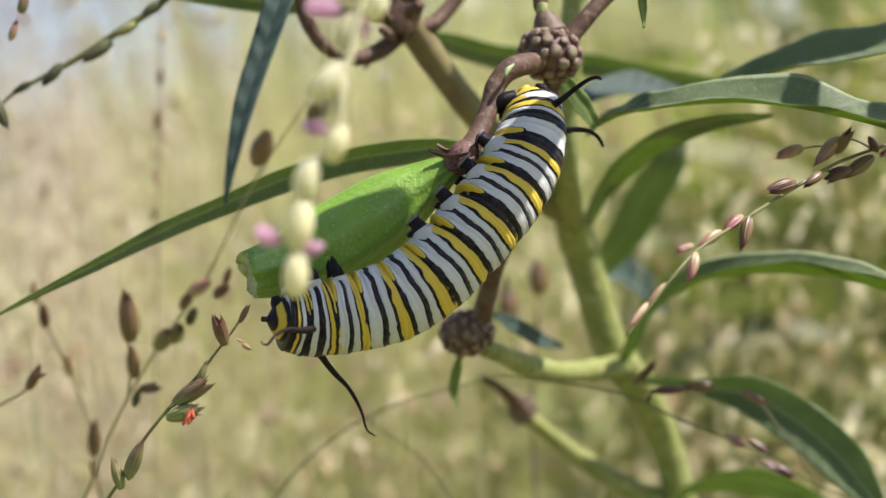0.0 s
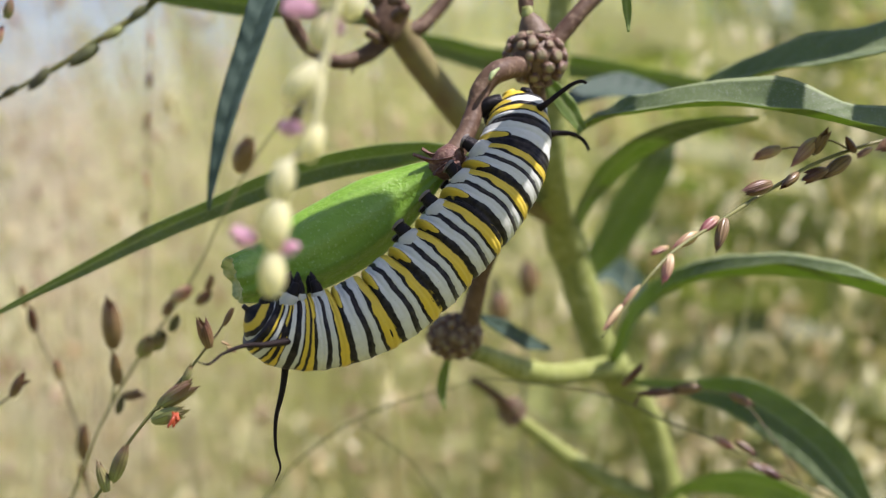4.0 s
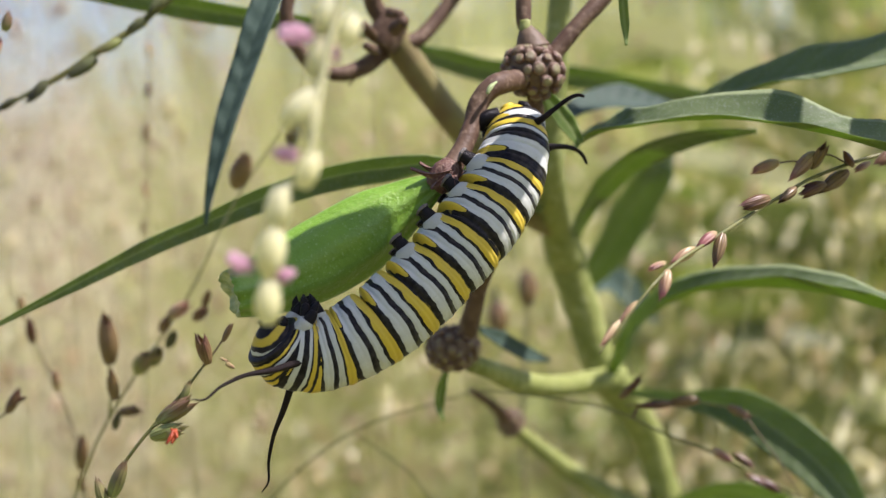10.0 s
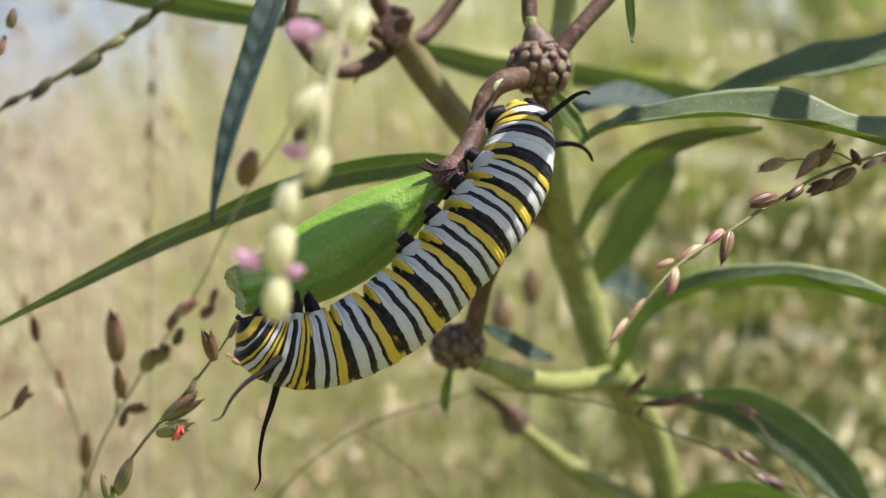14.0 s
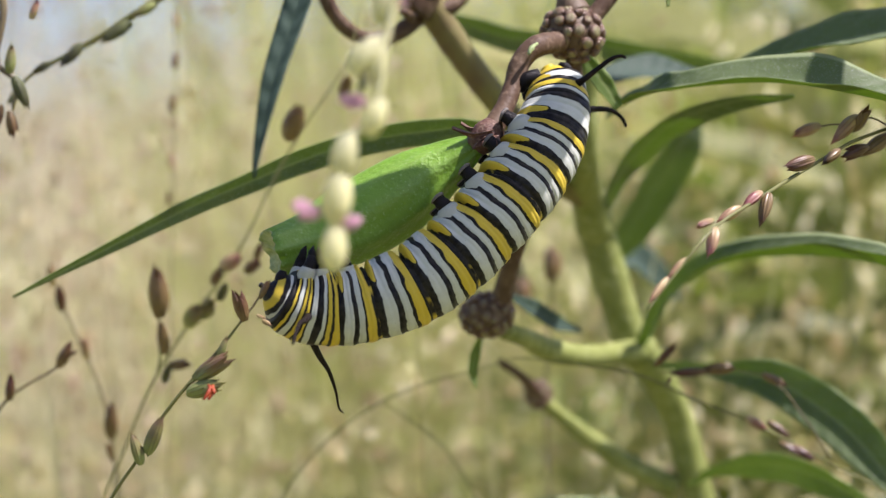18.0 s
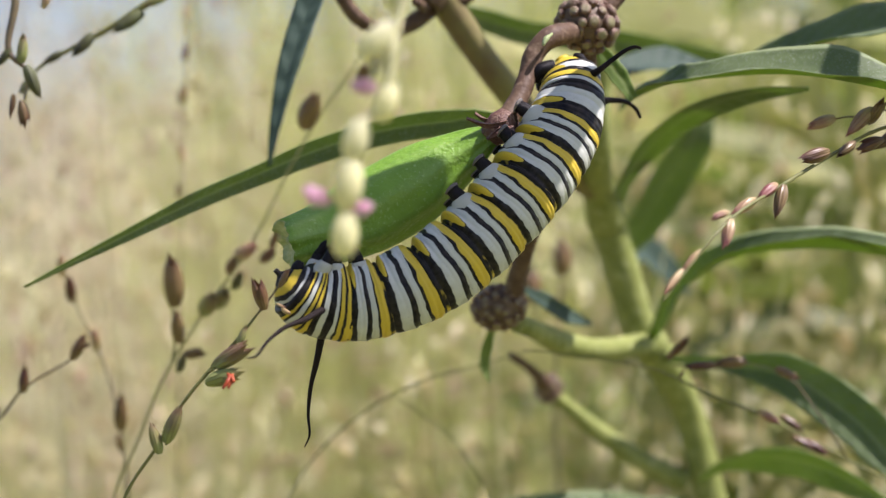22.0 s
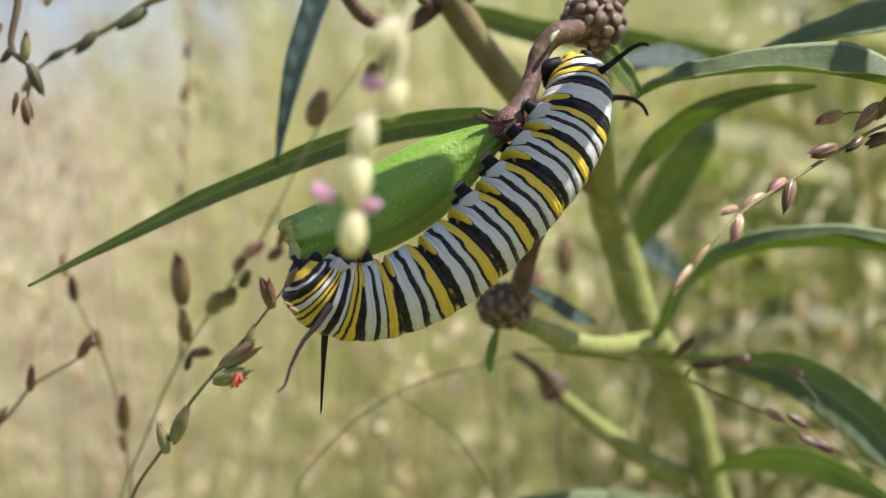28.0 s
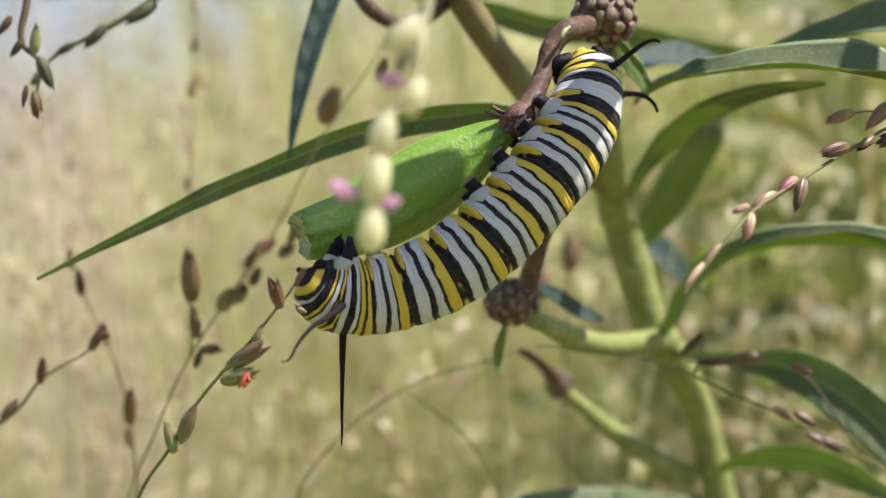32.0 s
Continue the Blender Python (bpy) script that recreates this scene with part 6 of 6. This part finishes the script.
    walk(PALE, [(0.0, swayed(PALE, 0.39, -0.03)), (0.5, swayed(PALE, 0.34, 0.37)), (1.0, swayed(PALE, 0.14, 0.80)), (1.5, swayed(PALE, 0.01, 0.87)), (2.0, swayed(PALE, -0.10, 0.90)), (2.5, swayed(PALE, -0.01, 0.80)), (3.0, swayed(PALE, -0.22, 0.79)), (3.5, swayed(PALE, 0.05, 0.76)), (5.5, swayed(PALE, 0.12, 0.14)), (6.0, swayed(PALE, 0.03, 0.28)), (6.5, swayed(PALE, -0.10, 0.09)), (7.0, swayed(PALE, -0.18, 0.16)), (7.5, swayed(PALE, -0.01, -0.01)), (8.0, swayed(PALE, -0.05, 0.03)), (8.5, swayed(PALE, -0.18, 0.05)), (9.0, swayed(PALE, 0.00, 0.00)), (9.5, swayed(PALE, -0.15, 0.03)), (10.0, swayed(PALE, 0.06, -0.10)), (10.5, swayed(PALE, -0.15, 0.14)), (11.0, swayed(PALE, -0.30, 0.09)), (11.5, swayed(PALE, 0.02, -0.02)), (12.0, swayed(PALE, -0.23, -0.19)), (12.5, swayed(PALE, 0.07, -0.08)), (13.0, swayed(PALE, 0.03, -0.17)), (13.5, swayed(PALE, 0.11, -0.11)), (14.0, swayed(PALE, 0.12, -0.18)), (14.5, swayed(PALE, 0.12, -0.14)), (16.5, swayed(PALE, 0.36, -0.06)), (17.0, swayed(PALE, 0.73, -0.25)), (17.5, swayed(PALE, 0.63, -0.14)), (18.0, swayed(PALE, 0.75, -0.31)), (18.5, swayed(PALE, 0.41, -0.18)), (19.0, swayed(PALE, 0.79, -0.35)), (19.5, swayed(PALE, 0.70, -0.43)), (20.0, swayed(PALE, 0.67, -0.35)), (20.5, swayed(PALE, 0.60, -0.30)), (21.0, swayed(PALE, 0.17, -0.13)), (21.5, swayed(PALE, 0.15, -0.14)), (22.0, swayed(PALE, 0.20, -0.15)), (22.5, swayed(PALE, -0.01, -0.10)), (23.0, swayed(PALE, 0.12, 0.03)), (23.5, swayed(PALE, 0.37, -0.00)), (24.0, swayed(PALE, -0.05, -0.06)), (24.5, swayed(PALE, -0.10, -0.11)), (25.0, swayed(PALE, 0.03, -0.25)), (25.5, swayed(PALE, 0.24, -0.46)), (27.5, swayed(PALE, -0.00, -0.11)), (28.0, swayed(PALE, -0.03, -0.13)), (28.5, swayed(PALE, -0.04, -0.02)), (29.0, swayed(PALE, 0.02, -0.19)), (29.5, swayed(PALE, -0.04, 0.04)), (30.0, swayed(PALE, 0.05, -0.08)), (30.5, swayed(PALE, 0.10, 0.04)), (31.0, swayed(PALE, 0.11, -0.13)), (31.5, swayed(PALE, 0.13, -0.13)), (32.0, swayed(PALE, 0.34, -0.49))])
    walk(SIDE, [(0.0, swayed(SIDE, 0.94, -0.20)), (0.5, swayed(SIDE, 1.03, -0.19)), (1.0, swayed(SIDE, 1.00, -0.06)), (1.5, swayed(SIDE, 0.72, 0.09)), (2.0, swayed(SIDE, 0.21, 0.10)), (2.5, swayed(SIDE, -0.04, 0.10)), (3.0, swayed(SIDE, -0.02, 0.08)), (3.5, swayed(SIDE, 0.02, 0.06)), (5.5, swayed(SIDE, 0.03, 0.03)), (6.0, swayed(SIDE, 0.02, -0.04)), (6.5, swayed(SIDE, 0.03, -0.06)), (7.0, swayed(SIDE, 0.02, -0.05)), (7.5, swayed(SIDE, 0.06, -0.01)), (8.0, swayed(SIDE, 0.04, -0.01)), (8.5, swayed(SIDE, 0.01, 0.01)), (9.0, swayed(SIDE, 0.00, 0.00)), (9.5, swayed(SIDE, 0.01, -0.02)), (10.0, swayed(SIDE, 0.04, -0.01)), (10.5, swayed(SIDE, 0.05, -0.03)), (11.0, swayed(SIDE, 0.00, 0.03)), (11.5, swayed(SIDE, 0.07, -0.03)), (12.0, swayed(SIDE, 0.03, -0.07)), (12.5, swayed(SIDE, 0.05, -0.05)), (13.0, swayed(SIDE, 0.13, -0.11)), (13.5, swayed(SIDE, 0.09, -0.15)), (14.0, swayed(SIDE, 0.10, -0.08)), (14.5, swayed(SIDE, 0.06, -0.05)), (16.5, swayed(SIDE, 0.18, 0.04)), (17.0, swayed(SIDE, 0.26, 0.00)), (17.5, swayed(SIDE, 0.18, 0.01)), (18.0, swayed(SIDE, 0.19, -0.00)), (18.5, swayed(SIDE, 0.15, -0.04)), (19.0, swayed(SIDE, 0.05, -0.08)), (19.5, swayed(SIDE, 0.04, -0.08)), (20.0, swayed(SIDE, 0.16, -0.11)), (20.5, swayed(SIDE, 0.09, -0.10)), (21.0, swayed(SIDE, -0.07, 0.02)), (21.5, swayed(SIDE, -0.00, 0.07)), (22.0, swayed(SIDE, 0.08, -0.04)), (22.5, swayed(SIDE, 0.04, -0.07)), (23.0, swayed(SIDE, 0.01, -0.08)), (23.5, swayed(SIDE, 0.06, -0.06)), (24.0, swayed(SIDE, 0.07, -0.02)), (24.5, swayed(SIDE, 0.08, -0.09)), (25.0, swayed(SIDE, 0.04, -0.10)), (25.5, swayed(SIDE, 0.08, -0.09)), (27.5, swayed(SIDE, -0.01, 0.14)), (28.0, swayed(SIDE, -0.01, 0.19)), (28.5, swayed(SIDE, 0.05, 0.08)), (29.0, swayed(SIDE, -0.08, 0.21)), (29.5, swayed(SIDE, -0.09, 0.02)), (30.0, swayed(SIDE, 0.13, 0.10)), (30.5, swayed(SIDE, 0.07, 0.03)), (31.0, swayed(SIDE, -0.11, 0.08)), (31.5, swayed(SIDE, -0.11, 0.12)), (32.0, swayed(SIDE, 0.04, 0.00))])
    walk(LOW, [(0.0, swayed(LOW, -0.01, 0.14)), (5.5, swayed(LOW, -0.01, 0.14)), (6.0, swayed(LOW, 0.07, -0.04)), (6.5, swayed(LOW, 0.02, 0.16)), (7.0, swayed(LOW, -0.13, 0.17)), (7.5, swayed(LOW, 0.01, -0.14)), (8.0, swayed(LOW, 0.07, -0.20)), (8.5, swayed(LOW, -0.01, 0.01)), (9.0, swayed(LOW, 0.00, 0.00)), (9.5, swayed(LOW, 0.01, 0.06)), (10.0, swayed(LOW, -0.09, 0.07)), (10.5, swayed(LOW, -0.12, 0.17)), (11.0, swayed(LOW, -0.01, -0.09)), (11.5, swayed(LOW, 0.20, -0.08)), (12.0, swayed(LOW, 0.13, 0.01)), (12.5, swayed(LOW, 0.03, -0.01)), (13.0, swayed(LOW, 0.22, -0.07)), (13.5, swayed(LOW, 0.22, -0.01)), (14.0, swayed(LOW, 0.06, 0.09)), (14.5, swayed(LOW, -0.16, 0.28)), (16.5, swayed(LOW, -0.01, 0.09)), (17.0, swayed(LOW, 0.22, -0.08)), (17.5, swayed(LOW, 0.39, -0.24)), (18.0, swayed(LOW, 0.33, -0.14)), (18.5, swayed(LOW, 0.11, -0.08)), (19.0, swayed(LOW, 0.72, -0.44)), (19.5, swayed(LOW, 0.46, -0.40)), (20.0, swayed(LOW, 0.61, -0.44)), (20.5, swayed(LOW, 0.42, -0.49)), (21.0, swayed(LOW, 0.06, -0.28)), (21.5, swayed(LOW, 0.21, -0.20)), (22.0, swayed(LOW, 0.34, -0.45)), (22.5, swayed(LOW, 0.46, -0.69)), (23.0, swayed(LOW, 0.16, -0.21)), (23.5, swayed(LOW, 0.87, -0.47)), (24.0, swayed(LOW, 0.32, -0.25)), (24.5, swayed(LOW, -0.03, -0.21)), (25.0, swayed(LOW, 0.44, -0.45)), (25.5, swayed(LOW, 0.44, -0.35)), (32.0, swayed(LOW, 0.44, -0.35))])


motions()
